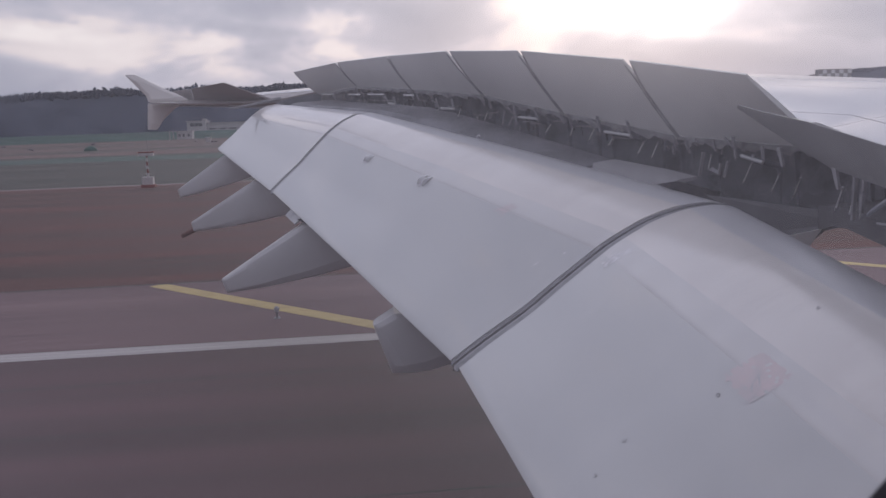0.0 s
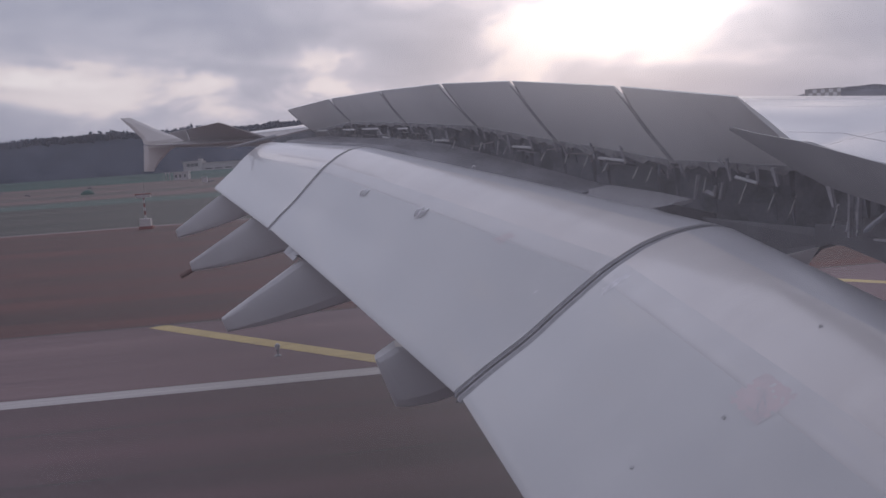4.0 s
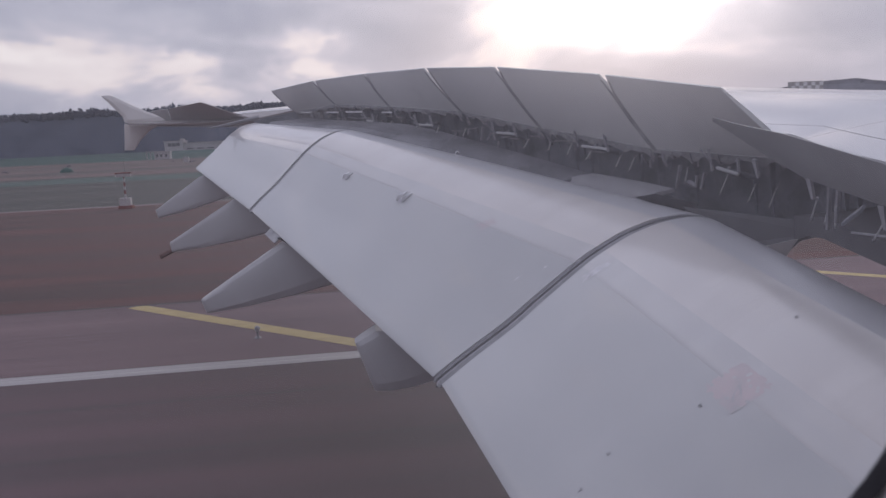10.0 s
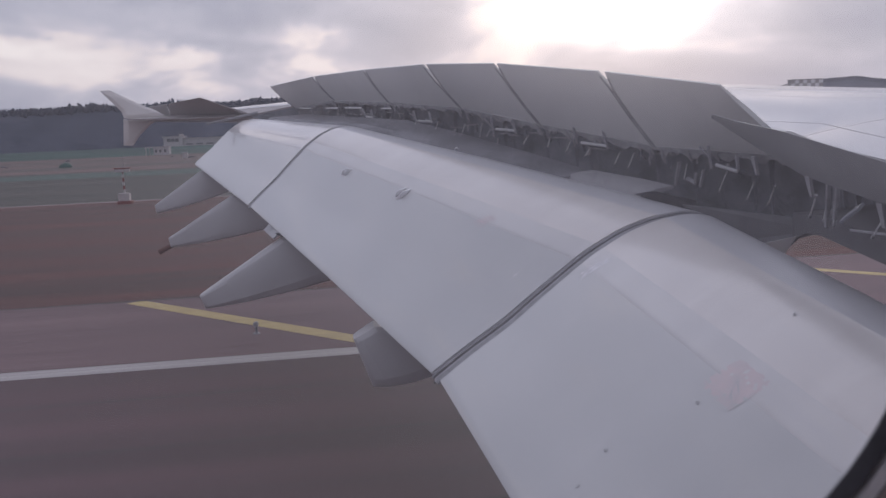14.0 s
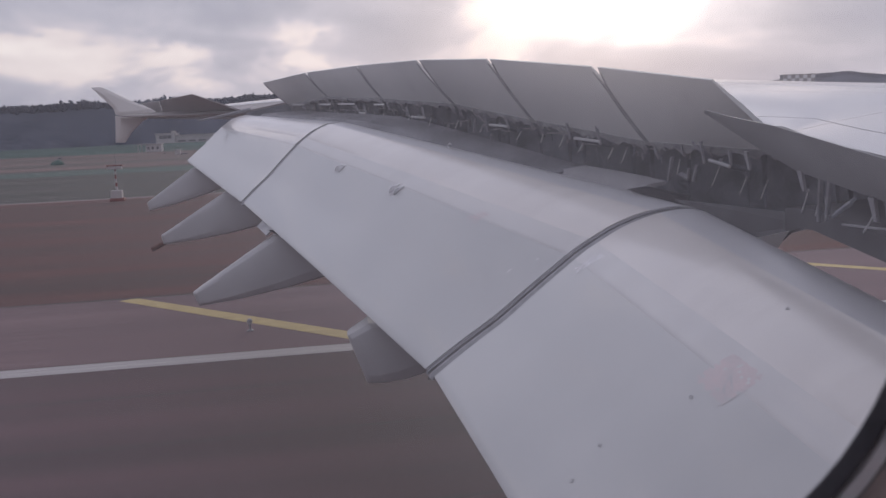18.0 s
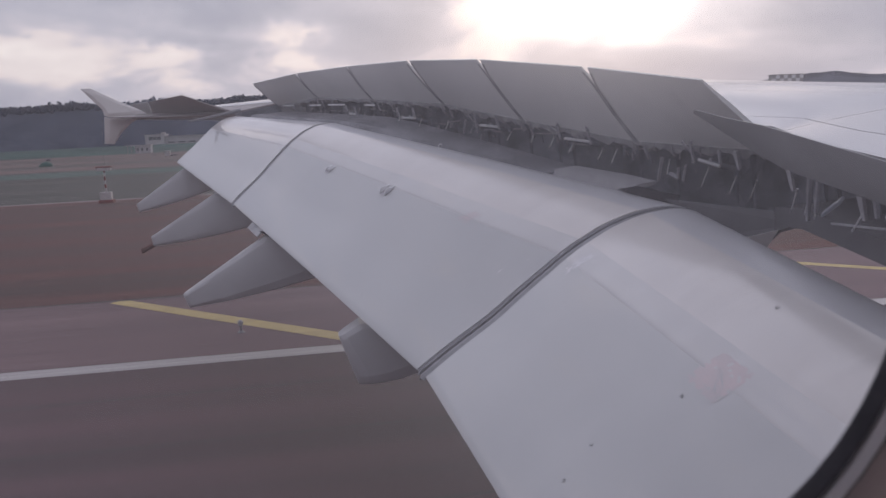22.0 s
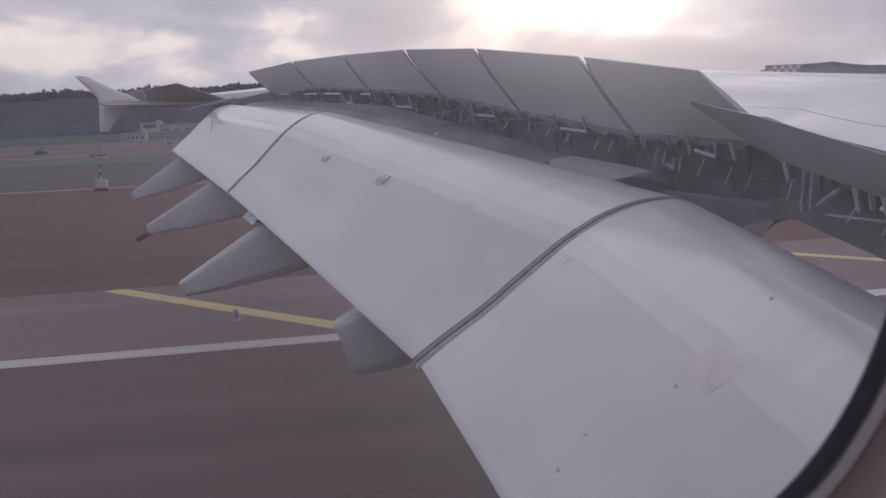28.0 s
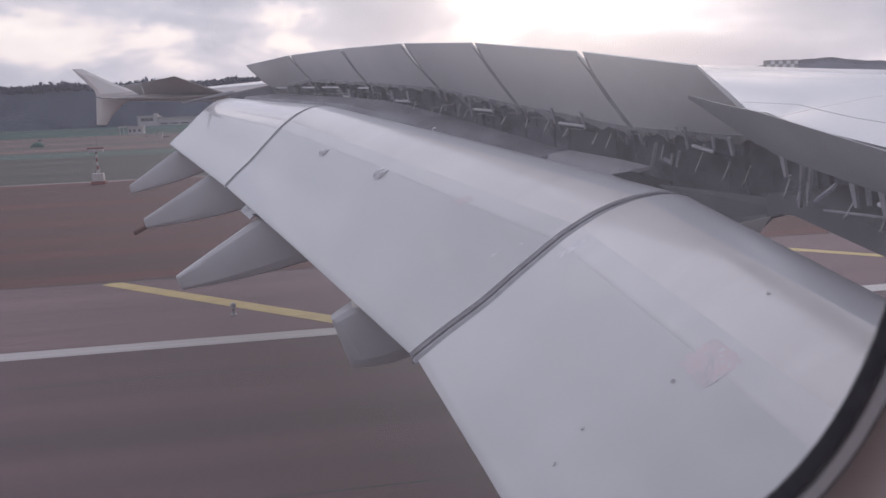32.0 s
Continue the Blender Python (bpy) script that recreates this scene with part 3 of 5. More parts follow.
# y (outboard), x and z of the hinge line of the rear edge, x of the leading edge, depth of the rear spar
WING = [(0.3, 4.45, 5.45, 21.7, 0.75), (6.0, 4.75, 5.77, 17.6, 0.85), (8.0, 5.10, 5.94, 16.1, 0.9), (9.6, 5.55, 6.10, 14.9, 1.2), (11.4, 4.65, 6.24, 13.6, 1.25), (13.6, 3.62, 6.48, 12.0, 1.15),
        (15.7, 2.6, 6.74, 10.45, 1.0), (18.0, 1.45, 6.96, 8.8, 0.85), (20.4, 0.3, 7.12, 7.0, 0.7), (23.0, -0.85, 7.2, 5.1, 0.55), (29.0, -3.9, 7.3, 0.75, 0.35), (36.4, -7.4, 7.44, -4.7, 0.2)]


def wing_top(y, u):
    hx, hz, lx, d = lerp_table(WING, y)
    c = lx - hx
    z = hz + 0.039 * c * math.sin(math.pi * u ** 0.85) - 0.055 * c * max(0, u - 0.82) ** 2 * 25
    return Vector((hx + c * u, y, z))


def wing_section(y):
    hx, hz, lx, d = lerp_table(WING, y)
    c = lx - hx
    ring = [wing_top(y, k / 12) for k in range(13)]
    for k in range(10, 1, -2):
        u = k / 12
        ring.append((hx + c * u, y, hz - d - 0.02 * c * math.sin(math.pi * u)))
    rec = (0.6 + 0.55 * max(0, min(1, (13.6 - y) / 2.2))) if y < 22.9 else 0.004         # the bay runs in under the hinge line
    return ring + [(hx + rec, y, hz - d), (hx + rec, y, hz - min(0.1, d * 0.4))]


ys = [0.3, 3.0, 6.0, 7.0, 8.0, 8.8, 9.6, 10.5, 11.4, 12.5, 13.6, 15.7, 18.0, 20.4, 22.85, 23.0, 26.0, 29.0, 33.0, 36.4]
wing_box = part("wing_box", loft("wing_box", [wing_section(y) for y in ys], SEAL2), airliner)

# skin panels laid on the box, with open seams between them
U_CUTS = [0.004, 0.05, 0.28, 0.56, 0.84]
Y_CUTS = [0.35, 4.6, 9.0, 13.4, 18.0, 23.0, 29.0, 36.38]
for y0, y1 in zip(Y_CUTS, Y_CUTS[1:]):
    for u0, u1 in zip(U_CUTS, U_CUTS[1:]):
        gy, gu = 0.007, 0.0007
        n = 8
        verts, faces = [], []
        for i in range(n + 1):
            y = y0 + gy + (y1 - y0 - 2 * gy) * i / n
            for j in range(9):
                verts.append(wing_top(y, u0 + gu + (u1 - u0 - 2 * gu) * j / 8) + Vector((0, 0, 0.012)))
        m = len(verts)
        verts += [v - Vector((0, 0, 0.009)) for v in verts]
        for i in range(n):
            for j in range(8):
                a = i * 9 + j
                faces.append((a, a + 1, a + 10, a + 9))
        tops = len(faces)
        rim = [j for j in range(9)] + [i * 9 + 8 for i in range(1, n + 1)] + [n * 9 + j for j in range(7, -1, -1)] + [i * 9 for i in range(n - 1, 0, -1)]
        for a, b in zip(rim, rim[1:] + rim[:1]):
            faces.append((b, a, a + m, b + m))
        me = mesh_from("skin_panel", verts, faces, WINGTOP, True)
        crease_by_angle(me, 30)
        part("skin_panel", me, wing_box)

# outboard rear edge that carries the ailerons
rear = []
for y, tx, tz in ((23.05, -2.2, 6.98), (29.0, -4.95, 7.14), (36.4, -8.6, 7.40)):
    hx, hz, lx, d = lerp_table(WING, y)
    rear.append([(hx - 0.004, y, hz), (tx, y, tz), (tx, y, tz - 0.04), (hx - 0.004, y, hz - d * 0.8)])
# same dark tone stands for the shadow below the ailerons
part("rear_edge", loft("rear_edge", rear, AILERON), airliner)
# added dark sheet, shades the inboard end of the rear edge
part("end_shade_sheet", slab("end_shade_sheet", [(-0.80, 23.03, 7.17), (-2.15, 23.03, 6.95), (-2.15, 23.03, 6.90), (-0.80, 23.03, 6.62)], 0.02, SPAR), airliner, "dark sheet added to shade the rear edge's inboard end")

# dark spar face in the spoiler bay; inboard its lower edge leaves a slot to the ground
wall, sp = [], []
for y in (0.35, 6.0, 7.6, 8.0, 8.5, 9.04, 9.52, 9.7, 11.4, 13.6, 15.7, 18.0, 20.4, 22.8):
    hx, hz, lx, d = lerp_table(WING, y)
    r = 0.52 + 0.55 * max(0, min(1, (13.6 - y) / 2.2))
    wall.append([(hx + r, y, hz - 0.1), (hx + r + 0.06, y, hz - 0.1), (hx + r + 0.06, y, hz - d - 0.7 * (y > 10.5)), (hx + r, y, hz - d - 0.7 * (y > 10.5))])
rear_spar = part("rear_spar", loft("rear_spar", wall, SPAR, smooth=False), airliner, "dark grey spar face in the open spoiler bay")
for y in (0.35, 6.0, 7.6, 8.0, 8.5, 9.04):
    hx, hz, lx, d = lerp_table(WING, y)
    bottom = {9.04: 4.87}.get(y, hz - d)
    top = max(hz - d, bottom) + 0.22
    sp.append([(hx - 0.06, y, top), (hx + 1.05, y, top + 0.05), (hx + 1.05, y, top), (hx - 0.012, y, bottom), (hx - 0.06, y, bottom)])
# beam and end rib take the bay's shade as their colour
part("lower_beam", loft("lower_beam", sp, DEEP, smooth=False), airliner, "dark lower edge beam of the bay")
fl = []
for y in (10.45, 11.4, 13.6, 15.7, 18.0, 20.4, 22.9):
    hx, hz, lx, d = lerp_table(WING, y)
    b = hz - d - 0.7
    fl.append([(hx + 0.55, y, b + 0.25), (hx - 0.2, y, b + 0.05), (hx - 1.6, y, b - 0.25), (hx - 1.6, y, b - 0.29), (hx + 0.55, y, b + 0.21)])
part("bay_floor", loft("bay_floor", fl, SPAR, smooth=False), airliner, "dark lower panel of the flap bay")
# pale curved shroud panel in the bay beside the flap joint
sh = []
for y, top, dep in ((10.85, 5.42, 0.16), (11.3, 5.50, 0.30), (12.3, 5.62, 0.42), (12.9, 5.52, 0.34), (13.4, 5.36, 0.2)):
    hx = lerp_table(WING, y)[0]
    sh.append([(hx - 0.30, y, top), (hx - 0.55, y, top - 0.03), (hx - 0.95, y, top - dep), (hx - 0.95, y, top - dep - 0.03), (hx - 0.3, y, top - 0.04)])
part("shroud_panel", loft("shroud_panel", sh, SEAL2), airliner, "pale grey curved shroud panel in the bay")
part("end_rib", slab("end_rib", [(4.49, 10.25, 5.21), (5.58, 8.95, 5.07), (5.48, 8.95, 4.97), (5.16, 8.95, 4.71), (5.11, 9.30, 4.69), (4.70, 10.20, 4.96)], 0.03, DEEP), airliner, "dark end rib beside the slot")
part("slot_plate", slab("slot_plate", [(4.78, 8.85, 4.85), (5.26, 8.85, 4.92), (5.11, 8.85, 4.71), (4.87, 8.85, 4.77)], 0.02, WHITE), airliner, "pale grey plate beside the slot")
# black sheet added for the darkness of an opening beside the shroud
part("bay_hole_dark", slab("bay_hole_dark", [(3.96, 10.60, 5.36), (4.24, 10.60, 5.39), (4.84, 10.60, 5.22), (4.80, 10.60, 5.10), (4.48, 10.60, 5.16)], 0.02, RUBBER), airliner, "black sheet standing in for a dark hole in the bay")

# grey shroud strip behind the outer flaps' noses
sh = []
for i in range(17):
    y = 12.35 + 9.9 * i / 16
    hx = lerp_table(WING, y)[0]
    tab = [(9.98, 4.42, 5.17), (13.5, 2.50, 5.82), (17.44, 0.33, 6.51), (22.4, -2.05, 6.86)]
    nx, nz = lerp_table(tab, y)
    e = 0.10 * max(0, 1 - i / 6)
    sh.append([(hx - 0.22, y, nz + 0.075 - e), (nx + 0.35, y, nz + 0.02 - e), (nx + 0.2, y, nz - 0.10 - e), (nx + 0.2, y, nz - 0.13 - e), (hx - 0.22, y, nz + 0.04 - e)])
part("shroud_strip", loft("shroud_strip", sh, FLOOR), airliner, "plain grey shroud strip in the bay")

# ribs of the spar, a row of thin upright stiffeners
for i in range(26):
    y = 6.3 + i * 0.62 + 0.21 * math.sin(i * 2.4)
    hx, hz, lx, d = lerp_table(WING, y)
    part("stiffener", slab("stiffener", [(hx + 0.52, y, hz - 0.12), (hx + 0.42, y, hz - 0.12), (hx + 0.46, y, hz - d * 0.6), (hx + 0.52, y, hz - d + 0.05)], 0.025, SPAR), rear_spar)
# slanting push rods, upper end then lower end
RODS = [((3.30, 13.85, 6.17), (3.242, 13.98, 6.028)), ((3.551, 13.33, 6.128), (3.517, 13.40, 5.965)), ((3.773, 12.86, 6.089), (3.712, 12.99, 5.885)), ((3.96, 12.46, 5.965), (3.90, 12.58, 5.811)),
        ((4.228, 11.88, 5.875), (4.181, 11.99, 5.706)), ((4.349, 11.62, 5.866), (4.297, 11.73, 5.653)), ((4.776, 10.75, 5.714), (4.754, 10.80, 5.503)), ((5.066, 10.17, 5.625), (5.01, 10.29, 5.351)),
        ((5.251, 9.80, 5.502), (5.202, 9.90, 5.271)), ((5.285, 9.36, 5.475), (5.343, 9.63, 5.218)), ((4.872, 7.83, 5.495), (4.899, 7.99, 5.243)), ((4.826, 7.56, 5.462), (4.842, 7.65, 5.239)),
        ((4.80, 7.42, 5.462), (4.801, 7.41, 5.22)), ((4.632, 6.45, 5.392), (4.662, 6.63, 5.209)), ((4.552, 5.96, 5.283), (4.559, 6.02, 5.177)),
        ((2.05, 16.1, 6.5), (2.0, 16.2, 6.34)), ((1.7, 16.85, 6.55), (1.65, 16.95, 6.4)), ((2.45, 15.3, 6.42), (2.4, 15.4, 6.26)), ((1.25, 17.9, 6.66), (1.21, 17.98, 6.53)), ((0.3, 19.95, 6.80), (0.26, 20.03, 6.69))]
for a, b in RODS:
    w = 0.0085 if a[1] < 11 else 0.011
    a, b = Vector(a), Vector(b)
    rod = part("push_rod", tube("push_rod", a, b, w, ROD, 7), airliner, "thin pale metal push rod")
    # a socket at each end
    part("rod_end", tube("rod_end", a, a.lerp(b, 0.13), w * 1.7, STEEL, 7), rod)
    part("rod_end", tube("rod_end", b.lerp(a, 0.12), b, w * 1.6, STEEL, 7), rod)


def plate_bar(name, a, b, wide, mat, parent, label="", thick=0.03):
    """A flat bar from a to b that shows its broad side to the cabin."""
    a, b = Vector(a), Vector(b)
    s = (b - a).cross(Vector((0, 1, 0)).lerp(Vector((-1, 0, 0)), 0.2)).normalized() * wide / 2
    return part(name, slab(name, [a - s, b - s * 0.8, b + s * 0.8, a + s], thick, mat, 0.004), parent, label)


# upright hinge ribs, each of light grey legs and a web
RIBS = [((((2.73, 15.03, 6.42), (2.697, 15.10, 6.164), 0.05), ((2.84, 14.80, 6.31), (2.784, 14.92, 6.161), 0.05))),
        ((((4.726, 10.86, 5.74), (4.693, 10.92, 5.413), 0.075), ((4.852, 10.60, 5.60), (4.838, 10.63, 5.441), 0.05), ((4.908, 10.50, 5.636), (4.883, 10.55, 5.411), 0.05), ((4.773, 10.76, 5.53), (4.841, 10.62, 5.47), 0.10))),
        ((((4.815, 7.51, 5.66), (4.821, 7.54, 5.191), 0.075), ((4.783, 7.31, 5.66), (4.791, 7.36, 5.282), 0.07))),
        ((((0.716, 19.12, 6.72), (0.683, 19.19, 6.545), 0.06), ((0.80, 18.95, 6.68), (0.79, 18.98, 6.56), 0.05)))]
for legs in RIBS:
    rib = part("hinge_rib", None, airliner, "light grey upright hinge rib")
    for a, b, wide in legs:
        plate_bar("rib_leg", a, b, wide * 0.75, BRACKET, rib)
# forks that carry the spoilers: bar, then the two legs, each from end to end
FORKS = [((-0.493, 21.75, 6.86), (-0.304, 21.32, 6.814), (-0.539, 21.85, 7.051), (-0.463, 21.68, 6.858), (-0.346, 21.41, 7.029), (-0.333, 21.38, 6.817)),
         ((0.776, 18.99, 6.715), (0.903, 18.73, 6.679), (0.693, 19.17, 6.913), (0.776, 18.99, 6.715), (0.879, 18.78, 6.868), (0.914, 18.71, 6.678)),
         ((1.759, 16.99, 6.537), (1.975, 16.56, 6.509), (1.671, 17.16, 6.762), (1.72, 17.06, 6.551), (1.937, 16.63, 6.724), (1.975, 16.56, 6.509)),
         ((2.915, 14.65, 6.306), (3.15, 14.17, 6.262), (2.847, 14.79, 6.532), (2.888, 14.71, 6.177), (3.116, 14.23, 6.459), (3.161, 14.14, 6.213)),
         ((3.871, 12.64, 6.035), (4.115, 12.13, 5.976), (3.801, 12.80, 6.28), (3.833, 12.73, 6.027), (4.085, 12.19, 6.219), (4.122, 12.11, 5.933)),
         ((4.991, 10.32, 5.71), (5.14, 10.03, 5.627), (4.938, 10.43, 5.964), (4.962, 10.38, 5.664), (5.138, 10.03, 5.843), (5.153, 10.01, 5.643))]
for a, b, c, d, e, f in FORKS:
    fork = part("actuator_fork", None, airliner, "grey fork with a pale cross bar")
    plate_bar("fork_leg", c, d, 0.04, BRACKET, fork)
    plate_bar("fork_leg", e, f, 0.045, BRACKET, fork)
    a, b = Vector(a), Vector(b)
    part("fork_bar", tube("fork_bar", a, b, 0.024, ROD, 9), fork, "pale metal cross bar")
    m = a.lerp(b, 0.5)
    part("bar_hub", tube("bar_hub", m + Vector((0, 0, -0.01)), m + Vector((0.03, 0.01, 0.055)), 0.024, BRACKET, 8), fork)
    part("jack", tube("jack", m, m + Vector((0.38, 0.02, -0.10)), 0.036, SPAR, 8), fork, "dark hydraulic jack")
    # slanting stay up to the panel
    plate_bar("stay", Vector(c) + (Vector(c) - Vector(e)) * 0.4 + Vector((0.03, 0, -0.05)), Vector(d).lerp(Vector(c), 0.45), 0.02, BRACKET, fork)
# small brackets, clips and pipe ends along the spar
rnd = random.Random(23)
for i in range(70):
    y = 10.9 + 11.4 * (i + rnd.uniform(-0.4, 0.4)) / 70
    hx, hz, lx, d = lerp_table(WING, max(10.9, y))
    x, z = hx + rnd.uniform(-0.05, 0.35), hz - rnd.uniform(0.16, 0.30) - 0.012 * (22.5 - y) * rnd.uniform(0.3, 2.2)
    tall, lean = rnd.uniform(0.05, 0.16), rnd.uniform(-0.06, 0.06)
    if i % 3:
        plate_bar("bracket", (x, y, z), (x + lean, y + lean * 0.5, z - tall), rnd.uniform(0.02, 0.06), rnd.choice((BRACKET, FLOOR, SPAR, STEEL)), rear_spar)
    else:
        part("pipe", tube("pipe", (x, y, z), (x - 0.25 * rnd.uniform(0.4, 1), y + 0.55 * rnd.uniform(0.4, 1), z + rnd.uniform(-0.02, 0.05)), 0.012, rnd.choice((BRACKET, STEEL)), 6), rear_spar)
part("torque_tube", tube("torque_tube", (4.737, 7.05, 5.226), (4.45, 5.3, 5.34), 0.012, BRACKET), rear_spar)
plate_bar("brace", (4.695, 6.82, 5.46), (4.764, 7.20, 5.29), 0.09, SPAR, rear_spar)
plate_bar("hinge_arm", (4.599, 6.26, 5.62), (4.586, 6.18, 5.373), 0.05, BRACKET, rear_spar)
part("cross_bar", tube("cross_bar", (4.561, 6.05, 5.398), (4.50, 5.62, 5.33), 0.02, ROD, 8), rear_spar)

# ---- flaps ----
PROFILE = [(0.0, 0.0), (0.12, 0.153), (0.275, 0.335), (0.386, 0.488), (0.497, 0.636), (0.555, 0.712), (0.608, 0.775), (0.72, 0.885), (0.80, 0.940), (0.865, 0.973), (0.93, 0.992), (1.0, 1.0),
           (1.07, 0.975), (1.12, 0.91), (1.14, 0.82), (1.11, 0.72), (1.0, 0.62), (0.7, 0.42), (0.35, 0.17), (0.012, -0.022)]


def rounded(points, k):
    """A smooth run through the points, with k steps for each of theirs."""
    pts = [Vector((*p, 0)) for p in points]
    out = []
    for i in range(len(pts) - 1):
        p0, p1, p2, p3 = pts[max(0, i - 1)], pts[i], pts[i + 1], pts[min(len(pts) - 1, i + 2)]
        for j in range(k):
            t = j / k
            q = 0.5 * (2 * p1 + (p2 - p0) * t + (2 * p0 - 5 * p1 + 4 * p2 - p3) * t * t + (3 * p1 - p0 - 3 * p2 + p3) * t ** 3)
            out.append((q.x, q.y))
    return out + [tuple(points[-1])]


PROFILE = rounded(PROFILE[:16], 3) + PROFILE[16:]
SEAM, BARE, NOSE_END = 15, 28, 42        # profile points of the seam, of the bare nose's edge and below the nose
# y, trailing edge x z, nose x z
FLAP_IN = [(1.2, 2.30, 1.62, 4.50, 4.00), (7.3, 1.49, 2.78, 4.50, 4.80), (9.78, 1.13, 3.25, 4.44, 5.15)]
FLAP_MID = [(9.98, 1.05, 3.30, 4.42, 5.17), (13.5, -0.32, 4.12, 2.50, 5.82), (17.44, -1.80, 4.94, 0.33, 6.51)]
FLAP_OUT = [(17.56, -1.86, 4.96, 0.27, 6.52), (22.4, -3.67, 5.75, -2.05, 6.86)]


def flap_at(table, y, u, lift=0.0):
    """A point on the flap's upper skin, its normal and its chordwise way."""
    tx, tz, nx, nz = lerp_table(table, y)
    for (u0, v0), (u1, v1) in zip(PROFILE, PROFILE[1:]):
        if u <= u1:
            break
    v = v0 + (v1 - v0) * (u - u0) / (u1 - u0)
    way = Vector(((nx - tx) * (u1 - u0), 0, (nz - tz) * (v1 - v0))).normalized()
    tx2, tz2, nx2, nz2 = lerp_table(table, y + 0.3)
    p = Vector((tx + (nx - tx) * u, y, tz + (nz - tz) * v))
    q = Vector((tx2 + (nx2 - tx2) * u, y + 0.3, tz2 + (nz2 - tz2) * v))
    nrm = way.cross(q - p).normalized()
    if nrm.z < 0:
        nrm.negate()
    return p + nrm * lift, nrm, way


def flap_frame(table, y, u, lift=0.0):
    """The pose of a thing that lies on the flap: x along the chord, y along the span, z off the skin."""
    p, nrm, way = flap_at(table, y, u, lift)
    side = nrm.cross(way)
    return Matrix(((way.x, side.x, nrm.x, p.x), (way.y, side.y, nrm.y, p.y), (way.z, side.z, nrm.z, p.z), (0, 0, 0, 1)))


def profile_strip(name, table, y0, y1, i0, i1, drop, mat, thick=0.03, steps=1):
    """A skin over a run of the profile, with thickness."""
    rings = []
    for i in range(steps + 1):
        y = y0 + (y1 - y0) * i / steps
        tx, tz, nx, nz = lerp_table(table, y)
        top = [Vector((tx + (nx - tx) * u, y, tz + (nz - tz) * v - drop)) for u, v in PROFILE[i0:i1 + 1]]
        rings.append(top + [p - Vector((0.3, 0, 0.95)) * thick for p in reversed(top)])
    return loft(name, rings, mat)


def flap(table, label, steps, cuts):
    y0, y1 = table[0][0], table[-1][0]
    root = part("flap", None, airliner, label)
    rings = []
    for i in range(steps + 1):
        y = y0 + (y1 - y0) * i / steps
        tx, tz, nx, nz = lerp_table(table, y)
        rings.append([(tx + (nx - tx) * u, y, tz + (nz - tz) * v - 0.02) for u, v in PROFILE])
    part("flap_core", loft("flap_core", rings, NOSE), root, "dark grey inner body of the flap")
    for a, b in zip(cuts, cuts[1:]):
        # rear, band and front tones carry some of the flap's light and shade
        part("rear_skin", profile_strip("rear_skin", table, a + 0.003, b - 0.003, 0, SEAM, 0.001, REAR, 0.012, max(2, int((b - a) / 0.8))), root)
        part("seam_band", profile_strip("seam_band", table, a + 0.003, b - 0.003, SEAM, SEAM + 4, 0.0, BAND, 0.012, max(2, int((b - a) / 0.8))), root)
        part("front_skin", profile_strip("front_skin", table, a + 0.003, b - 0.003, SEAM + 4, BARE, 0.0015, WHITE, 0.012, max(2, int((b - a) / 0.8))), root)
    part("flap_nose", profile_strip("flap_nose", table, y0, y1, BARE, NOSE_END, 0.006, NOSE, 0.008, steps), root, "bare darker grey flap nose")
    return root


flap_in = flap(FLAP_IN, "broad pale grey inner flap, lowered", 8, [1.2, 4.2, 9.78])
flap_mid = flap(FLAP_MID, "long pale grey middle flap, lowered", 8, [9.98, 17.44])
flap_out = flap(FLAP_OUT, "short pale grey outer flap, lowered", 4, [17.56, 22.4])
# rubber seals across the joints
JOINT = [(9.7, 1.142, 3.235, 4.44, 5.14), (9.9, 1.09, 3.275, 4.43, 5.16), (10.05, 1.03, 3.32, 4.39, 5.18)]
part("joint_seal", profile_strip("joint_seal", JOINT, 9.785, 9.865, 0, 36, 0.015, SEAL, 0.05), flap_in, "dark rubber joint seal")
part("joint_seal", profile_strip("joint_seal", JOINT, 9.868, 9.91, 0, 36, 0.03, SEAL2, 0.05), flap_in, "mid grey joint seal")
part("joint_seal", profile_strip("joint_seal", JOINT, 9.913, 9.935, 0, 36, 0.07, RUBBER, 0.05), flap_mid, "black joint gap seal")
part("joint_seal", profile_strip("joint_seal", JOINT, 9.938, 9.978, 0, 36, 0.02, SEAL, 0.05), flap_mid, "dark rubber joint seal")
JOINT2 = [(17.4, -1.79, 4.935, 0.35, 6.505), (17.6, -1.87, 4.965, 0.26, 6.525)]
part("joint_seal", profile_strip("joint_seal", JOINT2, 17.445, 17.555, 0, 36, 0.02, SEAL, 0.05), flap_out, "dark rubber joint seal")
# small tab on the trailing edge by the third fairing
tab = [(-1.35, 16.30, 4.665), (-1.47, 16.28, 4.55), (-1.26, 15.74, 4.43), (-1.13, 15.74, 4.545)]
part("edge_tab", slab("edge_tab", tab, 0.03, LIP), flap_mid)
# black triangle added for the darkness in the gap below the tab
part("tab_gap", slab("tab_gap", [(-1.204, 15.62, 4.542), (-1.004, 15.62, 4.541), (-0.962, 15.62, 4.387)], 0.02, RUBBER), flap_mid, "black sheet for the dark gap under the tab")


def fin_mesh():
    """A small upright fin with a rounded back."""
    prof = [(-0.09, 0.0), (-0.06, 0.040), (-0.01, 0.062), (0.04, 0.055), (0.10, 0.022), (0.15, 0.0)]
    return loft("fin", [[(x, -0.022, z * 0.3) for x, z in prof], [(x, -0.007, z) for x, z in prof], [(x, 0.007, z) for x, z in prof], [(x, 0.022, z * 0.3) for x, z in prof]], GLINT, sharp=50)


